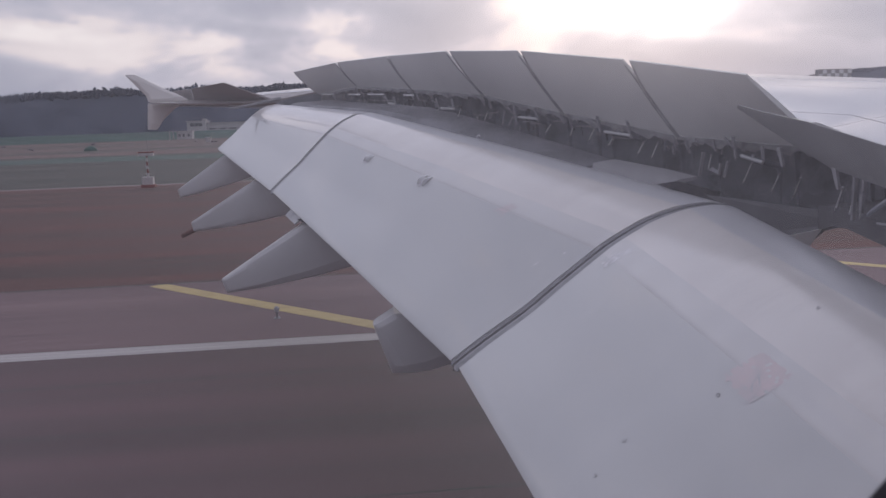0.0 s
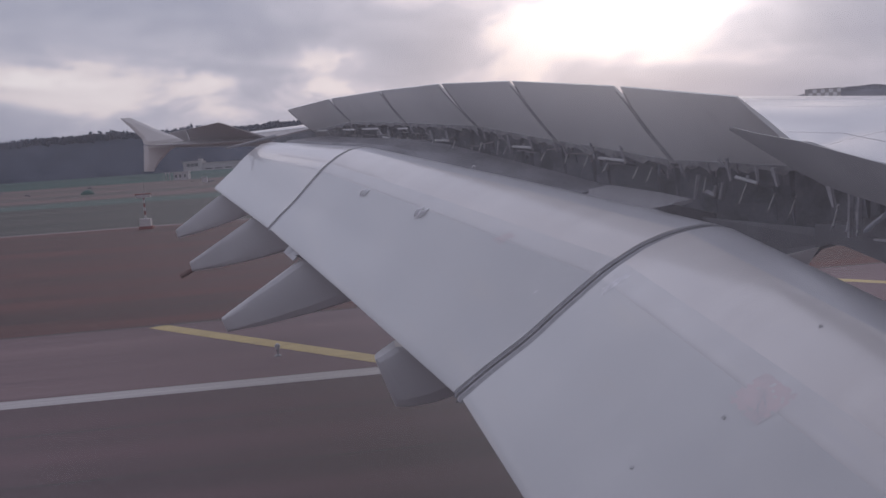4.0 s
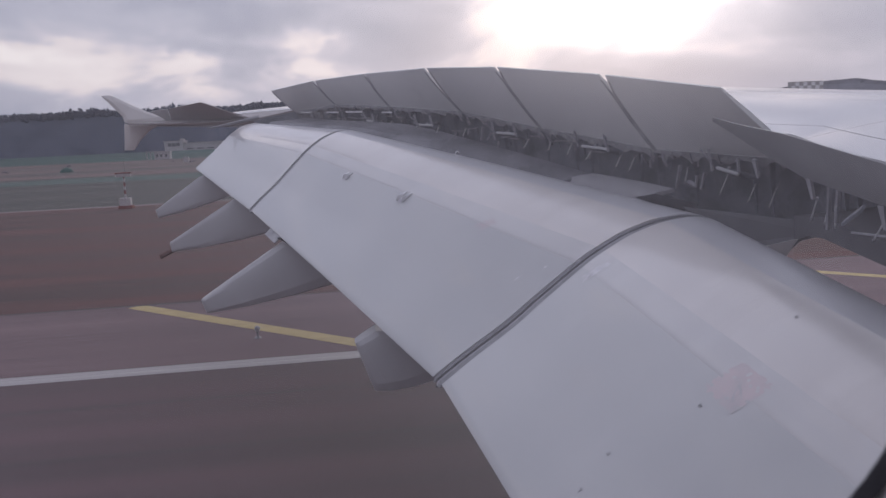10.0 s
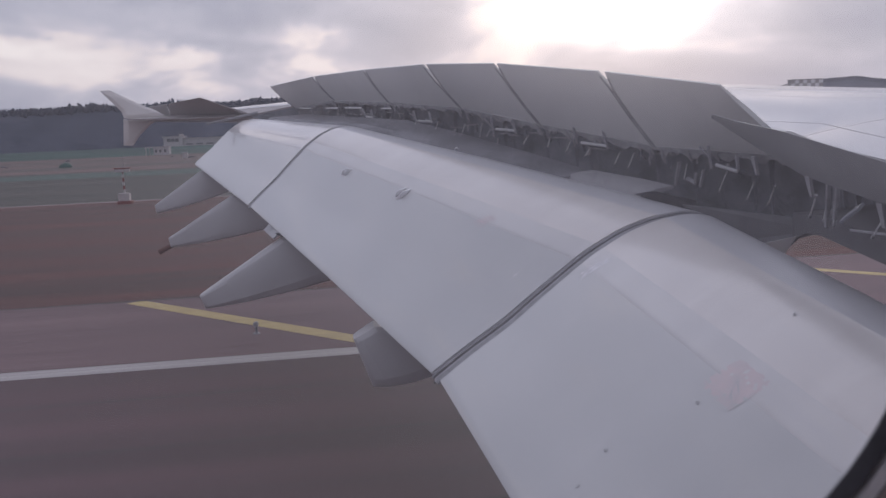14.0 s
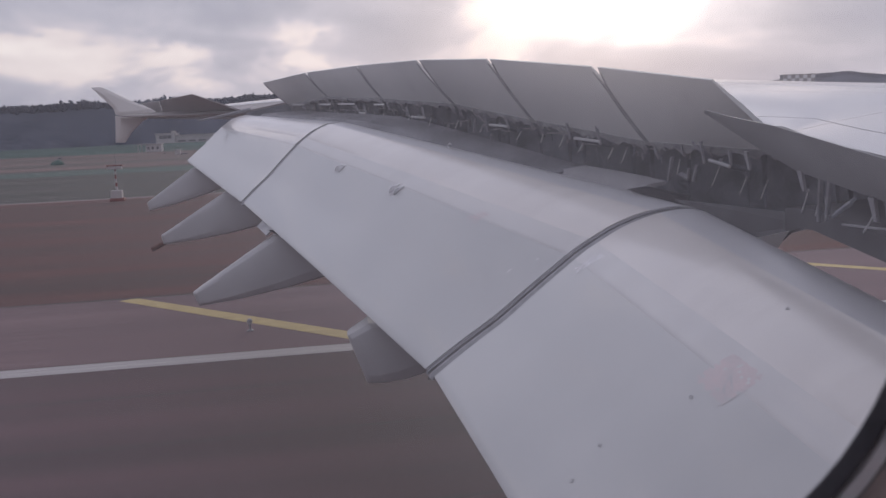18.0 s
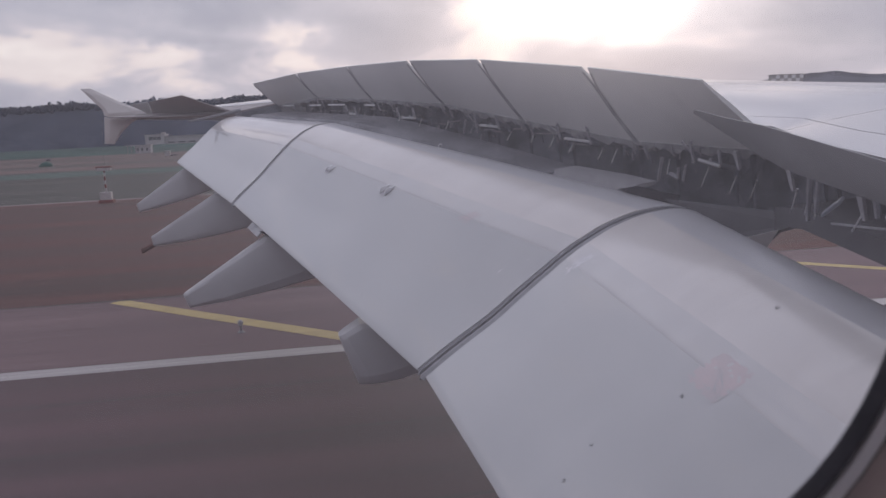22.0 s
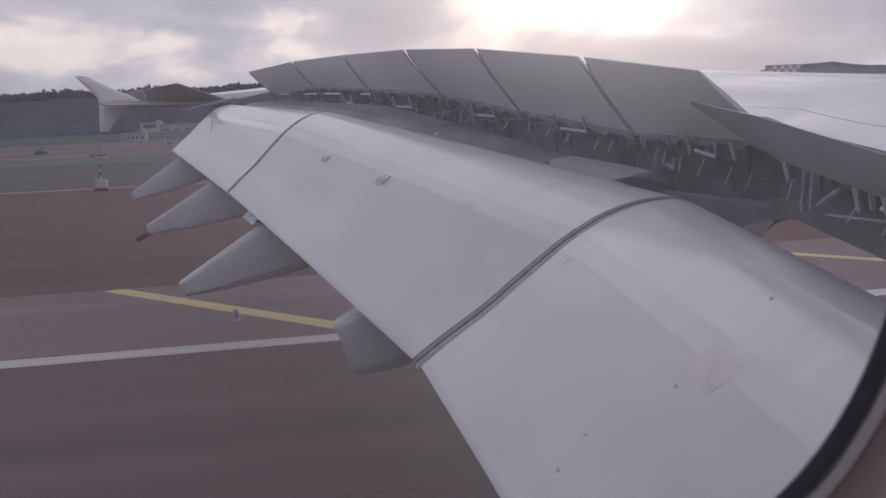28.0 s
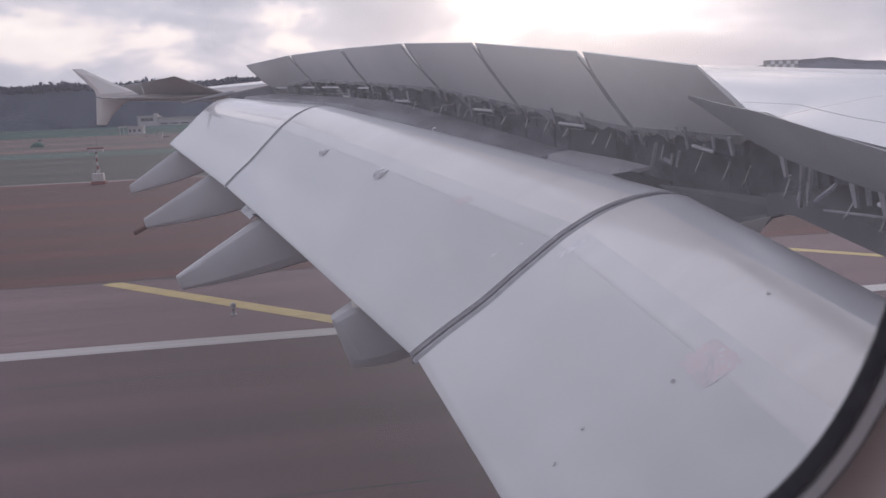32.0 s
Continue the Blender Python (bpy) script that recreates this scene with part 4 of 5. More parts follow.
def base_mesh():
    """A thin wedge-shaped foot, pointed towards the trailing edge."""
    return slab("base", [(-0.12, -0.02, 0.004), (-0.02, -0.11, 0.004), (0.05, -0.08, 0.004), (0.06, 0.08, 0.004), (-0.05, 0.10, 0.004), (-0.12, 0.04, 0.004)], 0.005, DIRT, 0.0015)


FIN, FOOT = fin_mesh(), base_mesh()
for y, u, k in ((15.525, 0.513, 0.8), (13.686, 0.522, 1.0)):
    bracket = part("bracket_fairing", FOOT, flap_mid, "small finned bracket on a grey foot")
    seat = flap_frame(FLAP_MID, y, u, 0.001) @ Matrix.Diagonal((k, k, k, 1))
    bracket.matrix_local = seat
    for dx, dy in ((0.03, -0.085), (-0.01, 0.06)):
        fin = part("bracket_fin", FIN, flap_mid, "white bracket fin")
        fin.matrix_local = seat @ pose(dx, dy, 0.005)


def disc_mesh(name, r, h, mat, sides=8):
    return tube(name, (0, 0, 0), (0, 0, h), r, mat, sides)


RIVET = disc_mesh("rivet", 0.006, 0.002, FAIRING)


def patch(table, root, corners, mat, label, rivets=True, step=0.09, gaps=0.0):
    """A thin worn plate that follows the flap's skin between four places (y, u), with rivets round its edge."""
    rnd = random.Random(int(corners[0][0] * 100))
    n = 14

    def place(a, b):
        (y0, u0), (y1, u1), (y2, u2), (y3, u3) = corners
        return ((y0 * (1 - a) + y1 * a) * (1 - b) + (y3 * (1 - a) + y2 * a) * b, (u0 * (1 - a) + u1 * a) * (1 - b) + (u3 * (1 - a) + u2 * a) * b)

    verts, faces = [], []
    for i in range(n + 1):
        for j in range(n + 1):
            a, b = i / n, j / n
            if i in (0, n):
                a += rnd.uniform(-0.03, 0.03)
            if j in (0, n):
                b += rnd.uniform(-0.03, 0.03)
            verts.append(flap_at(table, *place(a, b), 0.0014)[0])
    for i in range(n):
        for j in range(n):
            if (i in (0, n - 1) or j in (0, n - 1)) and rnd.random() < 0.22 or rnd.random() < gaps:
                continue
            q = i * (n + 1) + j
            faces.append((q, q + 1, q + n + 2, q + n + 1))
    me = mesh_from("repair_plate", verts, faces, mat, True)
    crease_by_angle(me, 60)
    ob = part("repair_plate", me, root, label)
    if rivets:
        for (y0, u0), (y1, u1) in zip(corners, corners[1:] + corners[:1]):
            m = max(2, int((flap_at(table, y1, u1)[0] - flap_at(table, y0, u0)[0]).length / step))
            for i in range(m):
                if rnd.random() < 0.8:
                    y, u = y0 + (y1 - y0) * i / m, u0 + (u1 - u0) * i / m
                    rv = part("rivet", RIVET, root)
                    rv.matrix_local = flap_frame(table, y + rnd.uniform(-0.012, 0.012), u + rnd.uniform(-0.004, 0.004), 0.001) @ Matrix.Diagonal((rnd.uniform(0.5, 1.1),) * 2 + (0.8, 1))
    return ob


def scratch(table, root, a, b, w=0.004, mat=None):
    """A thin worn line on the skin between two places (y, u)."""
    n = 8
    verts = []
    for i in range(n + 1):
        k = i / n
        p, nrm, way = flap_at(table, a[0] + (b[0] - a[0]) * k, a[1] + (b[1] - a[1]) * k, 0.003)
        q = flap_at(table, a[0] + (b[0] - a[0]) * (k + 0.01), a[1] + (b[1] - a[1]) * (k + 0.01), 0.003)[0]
        s = (q - p).cross(nrm).normalized() * w / 2 * (0.4 + math.sin(math.pi * k))
        verts += [p - s, p + s]
    me = mesh_from("scratch", verts, [(2 * i, 2 * i + 1, 2 * i + 3, 2 * i + 2) for i in range(n)], mat or DIRT)
    crease_by_angle(me, 30)
    return part("scratch", me, root, "thin grey scratch in the paint")


PLATE = [(6.64, 0.51), (6.495, 0.613), (6.016, 0.613), (6.147, 0.508)]
patch(FLAP_IN, flap_in, PLATE, PATCH, "worn pinkish repair plate with rivets", step=0.06, gaps=0.06)
for a, b, w in (((6.324, 0.568), (6.229, 0.51), 0.008), ((6.324, 0.568), (6.19, 0.548), 0.011), ((6.19, 0.548), (6.17, 0.515), 0.008), ((6.15, 0.509), (6.08, 0.55), 0.005), ((6.30, 0.545), (6.20, 0.525), 0.012), ((6.45, 0.53), (6.26, 0.522), 0.005)):
    scratch(FLAP_IN, flap_in, a, b, w)
for a, b in (((5.842, 0.594), (5.60, 0.592)), ((5.50, 0.591), (5.20, 0.589)), ((5.86, 0.777), (5.60, 0.775)), ((7.4, 0.20), (7.33, 0.26)), ((8.6, 0.66), (8.52, 0.70))):
    scratch(FLAP_IN, flap_in, a, b, 0.0016)
patch(FLAP_MID, flap_mid, [(11.86, 0.535), (11.74, 0.60), (11.58, 0.59), (11.66, 0.53)], PATCH, "worn pinkish repair plate with rivets", gaps=0.45)


def scuffs(table, root, y, u, dy, du, n, mats, seed):
    """Short chips and scrapes in the paint round a place on the flap."""
    rnd = random.Random(seed)
    for i in range(n):
        a, b = y + rnd.gauss(0, 0.5) * dy, u + rnd.gauss(0, 0.5) * du
        k, w = rnd.uniform(0.3, 1.0), rnd.uniform(0.008, 0.022)
        scratch(table, root, (a, b), (a - dy * 0.10 * k, b + du * 0.16 * k * rnd.choice((1, 1, -0.3))), w, rnd.choice(mats))


scuffs(FLAP_MID, flap_mid, 11.78, 0.54, 0.16, 0.06, 7, (CHIP, SCUFF, DIRT), 1)
scuffs(FLAP_MID, flap_mid, 10.28, 0.57, 0.20, 0.07, 9, (CHIP, SCUFF, DIRT), 2)
scuffs(FLAP_MID, flap_mid, 10.62, 0.32, 0.20, 0.14, 5, (DIRT, SCUFF), 4)
scuffs(FLAP_IN, flap_in, 6.22, 0.525, 0.10, 0.03, 7, (DIRT,), 6)
# a pale scuffed place beside the joint, where a plate has worn off
patch(FLAP_IN, flap_in, [(9.60, 0.53), (9.49, 0.625), (9.36, 0.615), (9.47, 0.52)], SCUFF, "pale scuffed plate beside the joint", rivets=False, gaps=0.25)
scuffs(FLAP_IN, flap_in, 9.52, 0.56, 0.14, 0.06, 6, (SCUFF, CHIP, DIRT), 9)


def eyelet_mesh():
    """A small open ring that stands off the skin."""
    rings = []
    for i in range(10):
        t = math.radians(30 + 270 * i / 9)
        c = Vector((math.cos(t) * 0.032, math.sin(t) * 0.026, 0.012))
        out = Vector((math.cos(t), math.sin(t), 0))
        rings.append([c + (out * math.cos(k) + Vector((0, 0, 1)) * math.sin(k)) * 0.006 for k in [2 * math.pi * j / 6 for j in range(6)]])
    return loft("tie_ring", rings, SEAL)


EYELET = eyelet_mesh()
EYELET.materials[0] = LIP
for y, u, turn in ((6.574, 0.8, 20), (6.932, 0.257, 70), (6.491, 0.476, 200), (6.832, 0.15, 140)):
    ob = part("tie_ring", EYELET, flap_in, "small dark metal ring on the skin")
    ob.matrix_local = flap_frame(FLAP_IN, y, u, 0.0) @ pose(0, 0, 0, 0, 0, turn) @ Matrix.Diagonal((0.66, 0.66, 0.5, 1))
HOOK = EYELET.copy()
HOOK.materials[0] = GLINT
hook = part("tie_ring", HOOK, flap_mid, "small pale hook on the flap nose")
hook.matrix_local = flap_frame(FLAP_MID, 14.18, 0.99, 0.04) @ pose(0, 0, 0, 90, 0, 0) @ Matrix.Diagonal((1.0, 1.7, 1.0, 1))
# rows of rivets beside the joint
for i in range(26):
    u = 0.30 + 0.022 * i
    for tab, root, y in ((FLAP_MID, flap_mid, 10.16), (FLAP_IN, flap_in, 9.62)):
        if (i * 7 + int(y)) % 5 < 3:
            rv = part("rivet", RIVET, root)
            rv.matrix_local = flap_frame(tab, y, u, 0.0) @ Matrix.Diagonal((0.7, 0.7, 0.5, 1))

# ---- spoilers ----
# y, raised rear edge x z, lower edge x z
SPOIL = [(9.5, 4.63, 6.71, 5.75, 5.75), (11.36, 3.78, 7.04, 4.59, 5.91), (13.64, 2.72, 7.38, 3.50, 6.30), (15.7, 1.78, 7.57, 2.48, 6.70), (17.95, 0.73, 7.68, 1.26, 6.94), (20.4, -0.40, 7.75, 0.11, 7.14), (23.0, -1.62, 7.71, -0.95, 7.08)]


# spanwise place of each joint: how wide the slit opens at the rear edge and how far down it reaches
SLITS = {11.36: (0.06, 0.16), 13.64: (0.045, 0.15), 15.7: (0.05, 0.55), 17.95: (0.02, 0.2), 20.4: (0.06, 0.22)}


def spoiler(a, b, first):
    root = part("spoiler", None, airliner, "grey spoiler panel raised steeply")
    cols = 7
    (g0, r0), (g1, r1) = SLITS.get(a[0], (0.0, 1.0)), SLITS.get(b[0], (0.0, 1.0))

    def spot(k, w):
        """k along the span, w from the rear edge down to the hinge; the skin bows a little."""
        e0, e1 = 0.006 + g0 * max(0, 1 - w / r0) ** 0.6, 0.006 + g1 * max(0, 1 - w / r1) ** 0.6
        k = (e0 + (b[0] - a[0] - e0 - e1) * k) / (b[0] - a[0])
        y = a[0] + (b[0] - a[0]) * k
        p = Vector((a[1] + (b[1] - a[1]) * k, y, a[2] + (b[2] - a[2]) * k))
        q = Vector((a[3] + (b[3] - a[3]) * k, y, a[4] + (b[4] - a[4]) * k))
        bow = math.sin(math.pi * w) * 0.035
        return p + (q - p) * w + Vector((-0.5, 0, -0.5)) * bow

    rings = []
    for i in range(cols + 1):
        k = i / cols
        under = [spot(k, w / 6) for w in range(7)]
        over = [p + Vector((0.045, 0, 0.035)) * (0.35 + min(1, j / 2) * 0.65) for j, p in enumerate(under)]
        rings.append(under + over[::-1])
    part("spoiler_panel", loft("spoiler_panel", rings, UNDER), root)
    # edge seals along both sides
    for k0, k1 in ((0.0, 0.016), (0.984, 1.0))[first:]:
        strip_rings = []
        for k in (k0, k1):
            line = [spot(k, 0.06 + 0.94 * w / 6) + Vector((-0.006, 0, -0.006)) for w in range(7)]
            strip_rings.append(line + [p + Vector((0.004, 0, 0.004)) for p in reversed(line)])
        part("edge_seal", loft("edge_seal", strip_rings, LIP), root)
    # ragged lower seal strip
    rnd = random.Random(int(a[0] * 10))
    n = 48
    low = [0.985 + 0.075 * abs(math.cos(math.pi * 4 * j / n)) ** 4 + 0.03 * rnd.random() ** 2 for j in range(n + 1)]
    lip = []
    for j in range(n + 1):
        k = 0.03 + 0.94 * j / n
        e, f = spot(k, 0.945) + Vector((-0.008, 0, -0.007)), spot(k, low[j]) + Vector((-0.024, 0, -0.024))
        lip.append([e, f, f + Vector((0.015, 0, 0.012)), e + Vector((0.015, 0, 0.012))])
    part("lower_lip", loft("lower_lip", lip, LIP, smooth=False), root, "ragged lower edge of the panel")
    # hinge arms with dark gaps between
    for k, hang, wd, mat in ((0.05, 0.20, 0.05, BRACKET), (0.14, 0.12, 0.09, BRACKET), (0.24, 0.10, 0.05, SPAR), (0.56, 0.14, 0.08, BRACKET), (0.66, 0.10, 0.04, SPAR), (0.76, 0.17, 0.07, BRACKET), (0.90, 0.12, 0.09, BRACKET), (0.96, 0.24, 0.04, BRACKET)):
        p = spot(k, 0.96)
        arm = [p + Vector((0.012, -wd, -0.012)), p + Vector((0.012, wd, -0.012)), p + Vector((0.03, wd * 0.45, -hang * 0.55)), p + Vector((0.08, wd * 0.3, -hang)), p + Vector((0.08, -wd * 0.2, -hang)), p + Vector((0.03, -wd * 0.6, -hang * 0.4))]
        part("hinge_arm", slab("hinge_arm", arm, 0.03, mat), root)


for i, (a, b) in enumerate(zip(SPOIL, SPOIL[1:])):
    spoiler(a, b, i == 0)
# white strips added where bright sky shows below the outer spoilers
for p, q in (((-0.847, 22.64, 7.095), (-0.531, 21.86, 7.057)), ((-0.148, 20.90, 7.018), (0.138, 20.19, 6.983)), ((0.307, 19.83, 6.971), (0.665, 19.07, 6.932)), ((1.064, 18.23, 6.876), (1.256, 17.81, 6.855))):
    p, q, h = Vector(p), Vector(q), Vector((0, 0, 0.028))
    part("sky_gap_strip", slab("sky_gap_strip", [p - h, q - h, q + h * 0.2, p + h * 0.2], 0.012, GLINT), airliner, "white strip painted for sky through the hinge gap")
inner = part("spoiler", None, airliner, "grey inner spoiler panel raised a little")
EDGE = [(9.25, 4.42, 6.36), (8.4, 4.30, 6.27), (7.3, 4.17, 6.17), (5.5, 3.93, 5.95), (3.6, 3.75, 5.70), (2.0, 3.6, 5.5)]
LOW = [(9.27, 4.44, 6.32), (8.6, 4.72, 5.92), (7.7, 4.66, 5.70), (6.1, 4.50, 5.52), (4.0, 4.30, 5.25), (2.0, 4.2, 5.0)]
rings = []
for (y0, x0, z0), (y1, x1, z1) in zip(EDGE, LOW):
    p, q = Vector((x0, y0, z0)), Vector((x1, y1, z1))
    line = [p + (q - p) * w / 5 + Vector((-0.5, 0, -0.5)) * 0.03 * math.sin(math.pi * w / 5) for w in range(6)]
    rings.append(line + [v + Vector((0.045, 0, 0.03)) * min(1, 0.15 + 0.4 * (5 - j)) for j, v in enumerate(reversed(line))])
# darker skin stands for the shade on this flatter panel
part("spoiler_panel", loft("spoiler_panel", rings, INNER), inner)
for y, x, z in ((8.75, 4.66, 5.82), (7.6, 4.62, 5.66), (6.3, 4.48, 5.5), (5.9, 4.46, 5.46)):
    part("hinge_arm", slab("hinge_arm", [(x, y - 0.04, z + 0.05), (x, y + 0.04, z + 0.05), (x + 0.05, y + 0.02, z - 0.16), (x + 0.05, y - 0.02, z - 0.16)], 0.03, STEEL), inner)

# ---- ailerons ----
# hinge inboard, hinge outboard, rear edge outboard, rear edge inboard
# inboard panel takes the shaded tone, outboard panel the lit one
for skin, (h0, h1, t1, t0) in zip((AILERON, FAIRING), (((-2.36, 24.0, 7.0), (-6.2, 33.3, 7.36), (-6.00, 31.8, 7.74), (-3.54, 23.3, 7.50)), ((-6.24, 33.42, 7.37), (-6.95, 36.3, 7.46), (-7.27, 34.6, 7.79), (-6.07, 31.95, 7.745)))):
    ob = part("aileron", None, airliner, "grey aileron tilted up")
    h0, h1, t0, t1 = Vector(h0), Vector(h1), Vector(t0), Vector(t1)
    rings = []
    for i in range(9):
        p, q = h0.lerp(h1, i / 8), t0.lerp(t1, i / 8)
        under = [p.lerp(q, k / 4) for k in range(5)]
        rings.append(under + [v + Vector((0.03, 0.02, 0.05)) * (1 - 0.2 * k) for k, v in reversed(list(enumerate(under)))])
    part("aileron_panel", loft("aileron_panel", rings, skin), ob)
    part("hinge_strip", tube("hinge_strip", h0, h1, 0.04, SEAL, 6), ob)
part("flap_end_strip", tube("flap_end_strip", (-3.31, 22.5, 6.77), (-1.95, 22.6, 7.0), 0.02, SEAL, 6, 0.06), airliner)

# ---- wingtip fence ----
fence = part("wingtip_fence", None, airliner, "white arrow-shaped wingtip fence")
YT = 36.5


def blade(outline, mat_label, lean):
    """A blade with a thick middle and thin edges, from its outline in x and z."""
    c = Vector((sum(p[0] for p in outline) / len(outline), 0, sum(p[1] for p in outline) / len(outline)))
    verts = []
    for s in (-1, 1):
        for x, z in outline:
            verts.append((x, YT + s * 0.012 + lean * (z - 7.45), z))
        for x, z in outline:
            q = Vector((x, 0, z)).lerp(c, 0.35)
            verts.append((q.x, YT + s * 0.06 + lean * (q.z - 7.45), q.z))
    n = len(outline)
    faces = []
    for h in (0, 2 * n):
        faces += [(h + i, h + (i + 1) % n, h + n + (i + 1) % n, h + n + i) for i in range(n)]
        faces.append(tuple(h + n + i for i in range(n)))
    faces += [(i, (i + 1) % n, 2 * n + (i + 1) % n, 2 * n + i) for i in range(n)]
    me = mesh_from("fence_blade", verts, faces, WHITE)
    bm = bmesh.new()
    bm.from_mesh(me)
    bmesh.ops.recalc_face_normals(bm, faces=bm.faces)
    bm.to_mesh(me)
    bm.free()
    part("fence_blade", me, fence, mat_label)


blade([(-6.86, 7.52), (-7.65, 7.83), (-8.12, 8.04), (-9.20, 8.62), (-9.62, 8.62), (-8.79, 7.72), (-8.72, 7.46), (-8.53, 7.41), (-7.69, 7.43)], "upper blade of the fence", 0.10)
blade([(-6.90, 7.50), (-7.69, 7.41), (-8.53, 7.39), (-8.74, 7.42), (-8.86, 6.30), (-8.47, 6.28), (-8.15, 6.70), (-7.65, 7.15)], "lower blade of the fence", -0.08)

# ---- flap track fairings ----
# y, tip top x z, tip bottom x z, upper edge point x z, lower edge point x z, half width
FAIR = [(22.0, -4.69, 4.73, -4.64, 4.52, -3.48, 5.56, -2.66, 5.04, 0.15), (19.2, -3.85, 4.18, -3.81, 3.96, -2.39, 5.07, -1.62, 4.27, 0.19), (16.0, -2.72, 3.40, -2.62, 3.12, -1.12, 4.41, -0.17, 3.54, 0.27), (12.0, 0.11, 3.33, 0.37, 2.56, 0.42, 3.51, 1.23, 2.65, 0.27)]


# across the shell: sideways, and up from the keel to the flat top
SHELL = [(-0.35, 0.0), (-0.75, 0.05), (-0.96, 0.2), (-1.0, 0.45), (-1.0, 0.84), (-0.93, 0.93), (-0.78, 1.0), (0.78, 1.0), (0.93, 0.93), (1.0, 0.84), (1.0, 0.45), (0.96, 0.2), (0.75, 0.05), (0.35, 0.0)]


def fairing(y, ax, az, bx, bz, cx, cz, dx, dz, w):
    root = part("track_fairing", None, airliner, "grey canoe-shaped flap track fairing")
    rings = []
    for k, wf in ((0.0, 0.5), (0.03, 0.68), (0.10, 0.8), (0.3, 0.92), (0.7, 1.0), (1.0, 1.0), (1.5, 1.0), (2.2, 0.7)):
        tx, tz = ax + (cx - ax) * k, az + (cz - az) * k
        lx, lz = bx + (dx - bx) * k, bz + (dz - bz) * k - 0.05 * math.sin(math.pi * min(1, k))
        if k > 1:
            tx, tz, lx, lz = cx + (k - 1) * 1.2, cz - (k - 1) * 0.1, dx + (k - 1) * 0.6, dz + (k - 1) * 0.25
        ring = [(lx + (tx - lx) * h, y + q * w * wf, lz + (tz - lz) * h) for q, h in SHELL]
        rings.append(ring)
    cut = 4
    part("tail_cone", loft("tail_cone", rings[:cut], FAIRING, sharp=16), root)
    part("fairing_shell", loft("fairing_shell", rings[cut - 1:], FAIRING, sharp=16), root)
    return root


fairings = [fairing(*r) for r in FAIR]
mast = part("drain_mast", tube("drain_mast", (-3.80, 19.2, 4.00), (-4.10, 19.2, 3.86), 0.055, RUST, 10, 0.06), fairings[1], "rusty brown drain mast")
part("mast_neck", tube("mast_neck", (-3.70, 19.2, 4.06), (-3.88, 19.2, 3.97), 0.04, ROD, 8), fairings[1])

# ---- near half of the fuselage hull, open where the cabin wall stands ----
def hull():
    # out-of-view hull, its height set to block sky from the inner flap
    cz, ry, rz, cy = 6.4, 3.57, 5.6, -3.32
    xs = [-9, -5, -1.2, 1.2, 6, 12, 18, 24]
    th = [-90, -75, -60, -45, -30, -13.5, 10.3, 30, 45, 60, 75, 90]
    verts, faces = [], []
    for k in (1.0, 0.98):
        for x in xs:
            verts += [(x, cy + ry * k * math.cos(radians(t)), cz + rz * k * math.sin(radians(t))) for t in th]
    n, m = len(th), len(xs) * len(th)
    for i in range(len(xs) - 1):
        for j in range(n - 1):
            if i == 2 and j == 5:
                continue
            a = i * n + j
            faces += [(a, a + 1, a + n + 1, a + n), (m + a, m + a + n, m + a + n + 1, m + a + 1)]
    me = mesh_from("fuselage", verts, faces, HULL)
    part("fuselage", me, airliner, "unseen fuselage side, kept dark to dim the inner flap")


hull()

# ---- cabin window ----
WC, WA, WB = (-0.0243, 6.4087), 0.2078, 0.2568      # centre x z and half sizes of the clear opening


def oval_point(t, y, grow=0.0):
    """A point of the rounded opening, between an ellipse and a rectangle."""
    c, s = math.cos(t), math.sin(t)
    k = (abs(c) ** 3.86 + abs(s) ** 3.86) ** (-1 / 3.86)
    return (WC[0] + (WA + grow) * c * k, y, WC[1] + (WB + grow) * s * k)


def oval(y, grow=0.0, n=192):
    return [oval_point(2 * math.pi * i / n, y, grow) for i in range(n)]


def oval_ring(name, prof, mat, n=192):
    """A ring swept round the opening; prof: rows of (metres outwards, y), closed."""
    m = len(prof)
    verts, faces = [], []
    for i in range(n):
        t = 2 * math.pi * i / n
        for g, y in prof:
            verts.append(oval_point(t, y, g))
    for i in range(n):
        for j in range(m):
            a, b, c, d = i * m + j, i * m + (j + 1) % m, ((i + 1) % n) * m + (j + 1) % m, ((i + 1) % n) * m + j
            faces.append((a, b, c, d))
    me = mesh_from(name, verts, faces, mat, True)
    bm = bmesh.new()
    bm.from_mesh(me)
    bmesh.ops.recalc_face_normals(bm, faces=bm.faces)
    for ed in bm.edges:
        if ed.calc_face_angle(0) > radians(50):
            ed.smooth = False
    bm.to_mesh(me)
    bm.free()
    return me


window = tagged(new("window_1"), "oval cabin window with black seal and scuffed clear pane", "window", kind="structure")
part("seal", oval_ring("seal", [(0.0, 0.219), (0.0008, 0.217), (0.0025, 0.2148), (0.0043, 0.2165), (0.0056, 0.221), (0.007, 0.225), (0.004, 0.2245), (0.0015, 0.2215)], RUBBER), window, "black rubber seal")
part("retainer", oval_ring("retainer", [(0.0058, 0.2206), (0.0062, 0.2175), (0.0094, 0.2165), (0.0102, 0.220), (0.0118, 0.2265), (0.0072, 0.2252)], RETAINER), window, "grey metal retainer ring")
part("shadow_gap", oval_ring("shadow_gap", [(0.0099, 0.2215), (0.0145, 0.2215), (0.0162, 0.229), (0.0117, 0.2265)], RUBBER), window)
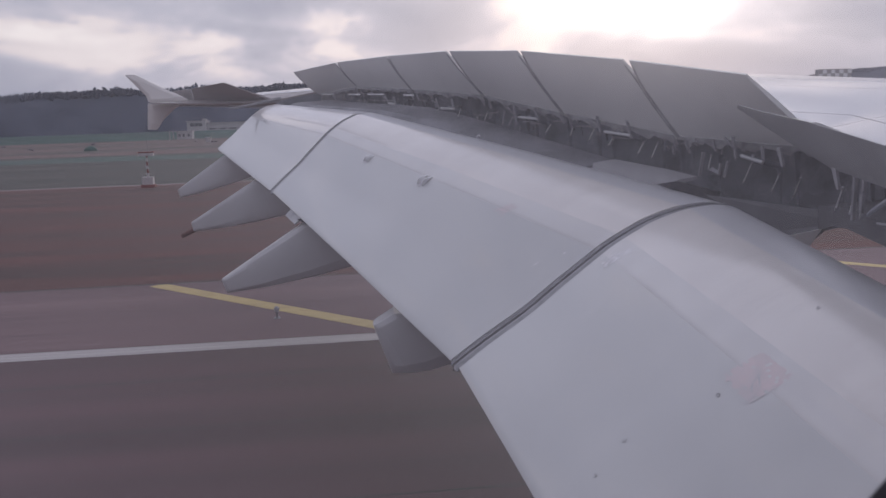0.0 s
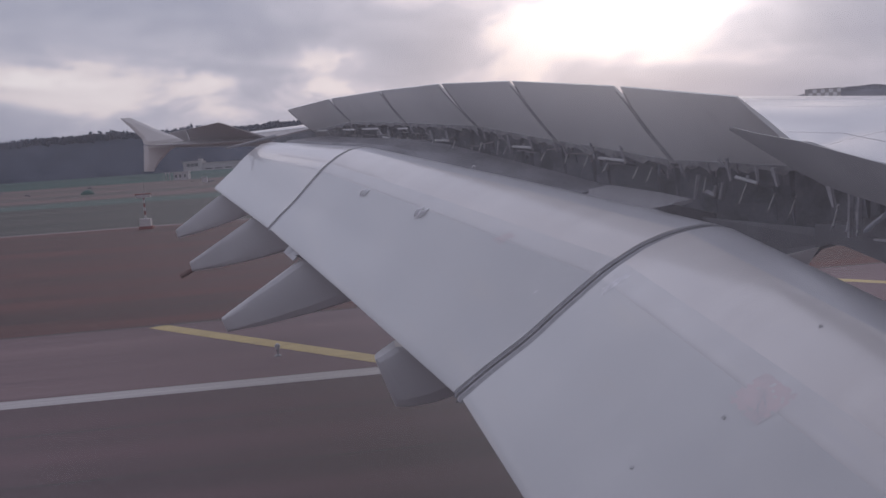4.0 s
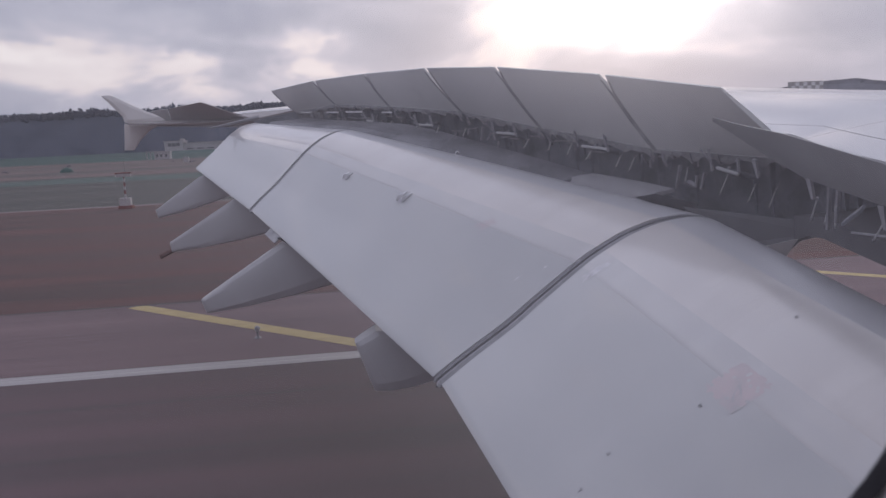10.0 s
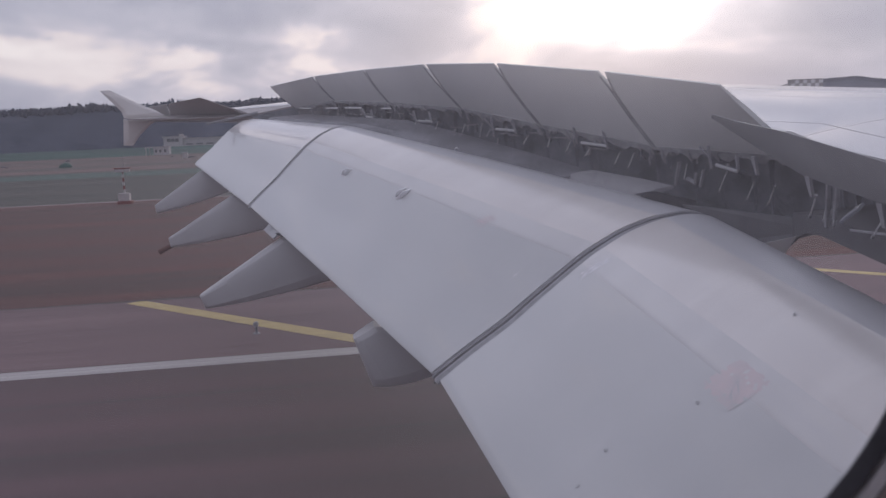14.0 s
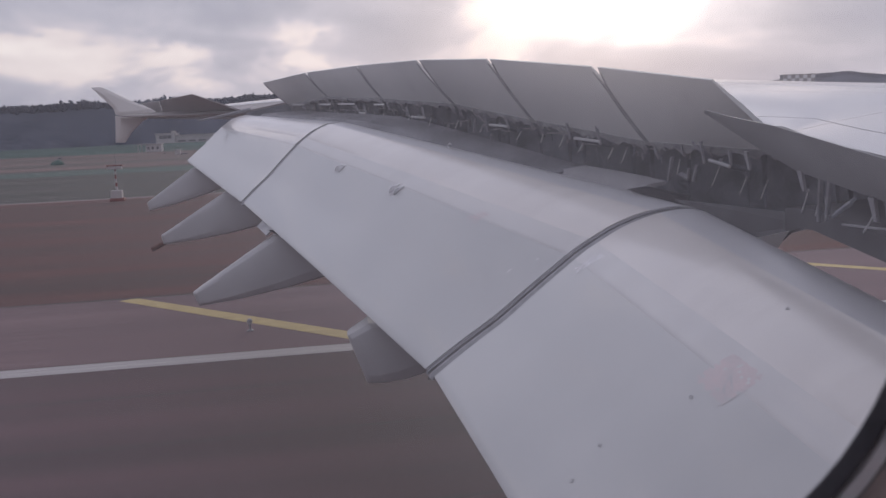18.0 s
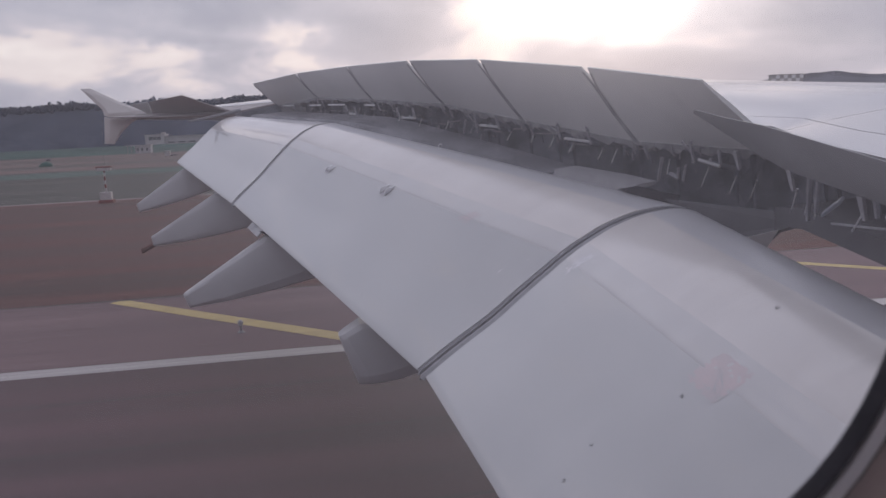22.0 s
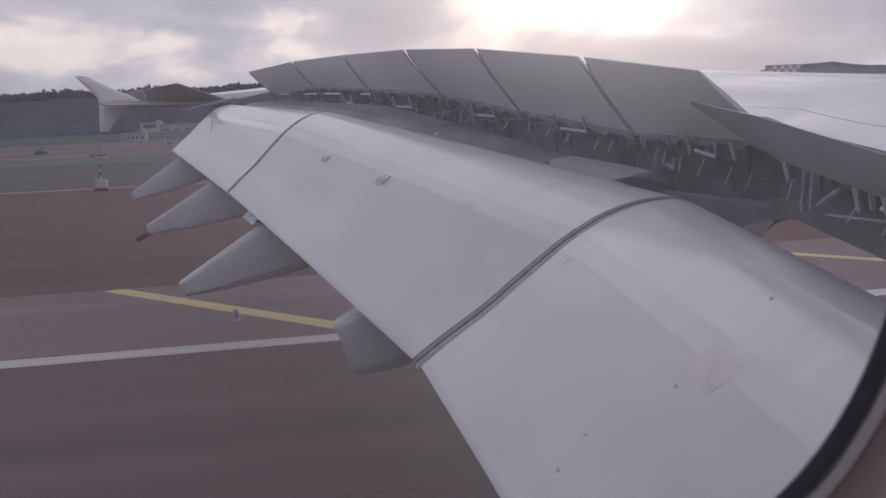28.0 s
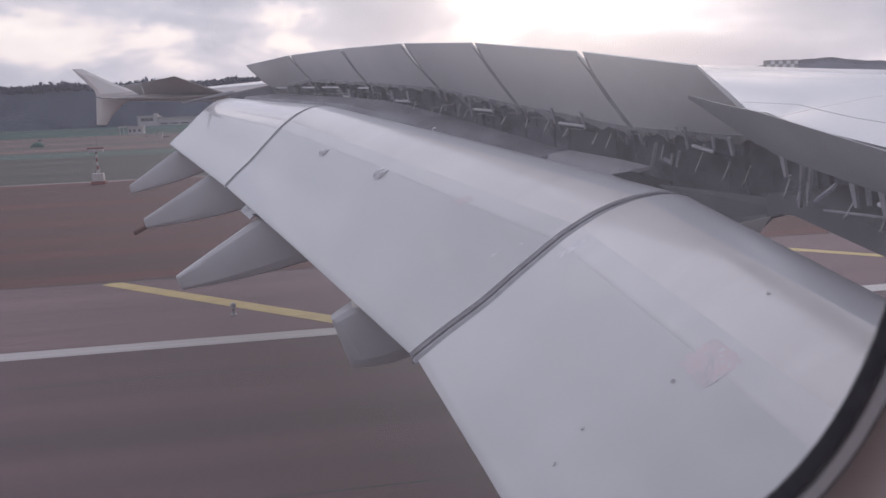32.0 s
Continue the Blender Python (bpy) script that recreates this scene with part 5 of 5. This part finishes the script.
part("bezel", oval_ring("bezel", [(0.0138, 0.221), (0.0158, 0.214), (0.0600, 0.12), (0.0750, 0.10), (0.1000, 0.10), (0.1000, 0.25), (0.0266, 0.25), (0.0139, 0.232)], CABIN), window, "beige plastic window bezel")
pane_me = mesh_from("pane", oval(0.238, 0.03), [tuple(range(192))], PANE)
pane = part("pane", pane_me, window, "clear scuffed acrylic pane")
pane.visible_shadow = False


def holed_plate(name, x0, x1, z0, z1, y0, y1, mat, grow):
    """A plate with thickness and an oval opening through it."""
    n = 192
    verts, faces = [], []
    for y in (y0, y1):
        verts += oval(y, grow, n)
        for i in range(n):
            t = 2 * math.pi * i / n
            c, s = math.cos(t), math.sin(t)
            k = min((x1 - WC[0]) / c if c > 1e-6 else ((x0 - WC[0]) / c if c < -1e-6 else 1e9), (z1 - WC[1]) / s if s > 1e-6 else ((z0 - WC[1]) / s if s < -1e-6 else 1e9))
            verts.append((WC[0] + c * k, y, WC[1] + s * k))
    for i in range(n):
        j = (i + 1) % n
        faces += [(i, n + i, n + j, j), (2 * n + i, 2 * n + j, 3 * n + j, 3 * n + i), (i, j, 2 * n + j, 2 * n + i), (n + i, 3 * n + i, 3 * n + j, n + j)]
    return mesh_from(name, verts, faces, mat)


tagged(new("wall_cabin", holed_plate("wall_cabin", -1.2, 1.2, 5.1, 7.4, 0.10, 0.245, CABIN, 0.099)), "pale plastic cabin side wall round the window", "wall", kind="structure")
part("window_belt", holed_plate("window_belt", -1.2, 1.2, 5.093, 7.4, 0.249, 0.262, HULL, 0.075), airliner, "fuselage skin round the cabin window")


def box(name, lo, hi, mat, label, category):
    (x0, y0, z0), (x1, y1, z1) = lo, hi
    v = [(x, y, z) for z in (z0, z1) for y in (y0, y1) for x in (x0, x1)]
    f = [(0, 2, 3, 1), (4, 5, 7, 6), (0, 1, 5, 4), (2, 6, 7, 3), (0, 4, 6, 2), (1, 3, 7, 5)]
    return tagged(new(name, mesh_from(name, v, f, mat)), label, category, kind="structure")


# open band between the two back walls, added to light the bezel
box("wall_back_low", (-1.25, -1.8, 5.05), (1.25, -1.7, 5.6), CABIN, "plain beige cabin wall below an unseen gap left for light", "wall")
box("wall_back_high", (-1.25, -1.8, 7.3), (1.25, -1.7, 7.45), CABIN, "plain beige cabin wall above an unseen gap left for light", "wall")
box("wall_front", (1.2, -1.7, 5.05), (1.25, 0.26, 7.45), CABIN, "plain beige cabin partition", "wall")
box("wall_rear", (-1.25, -1.7, 5.05), (-1.2, 0.26, 7.45), CABIN, "plain beige cabin partition", "wall")
box("floor", (-1.2, -1.7, 5.05), (1.2, 0.10, 5.1), CABIN, "plain cabin floor", "floor")
box("ceiling", (-1.2, -1.7, 7.4), (1.2, 0.10, 7.45), CABIN, "plain cabin ceiling", "ceiling")
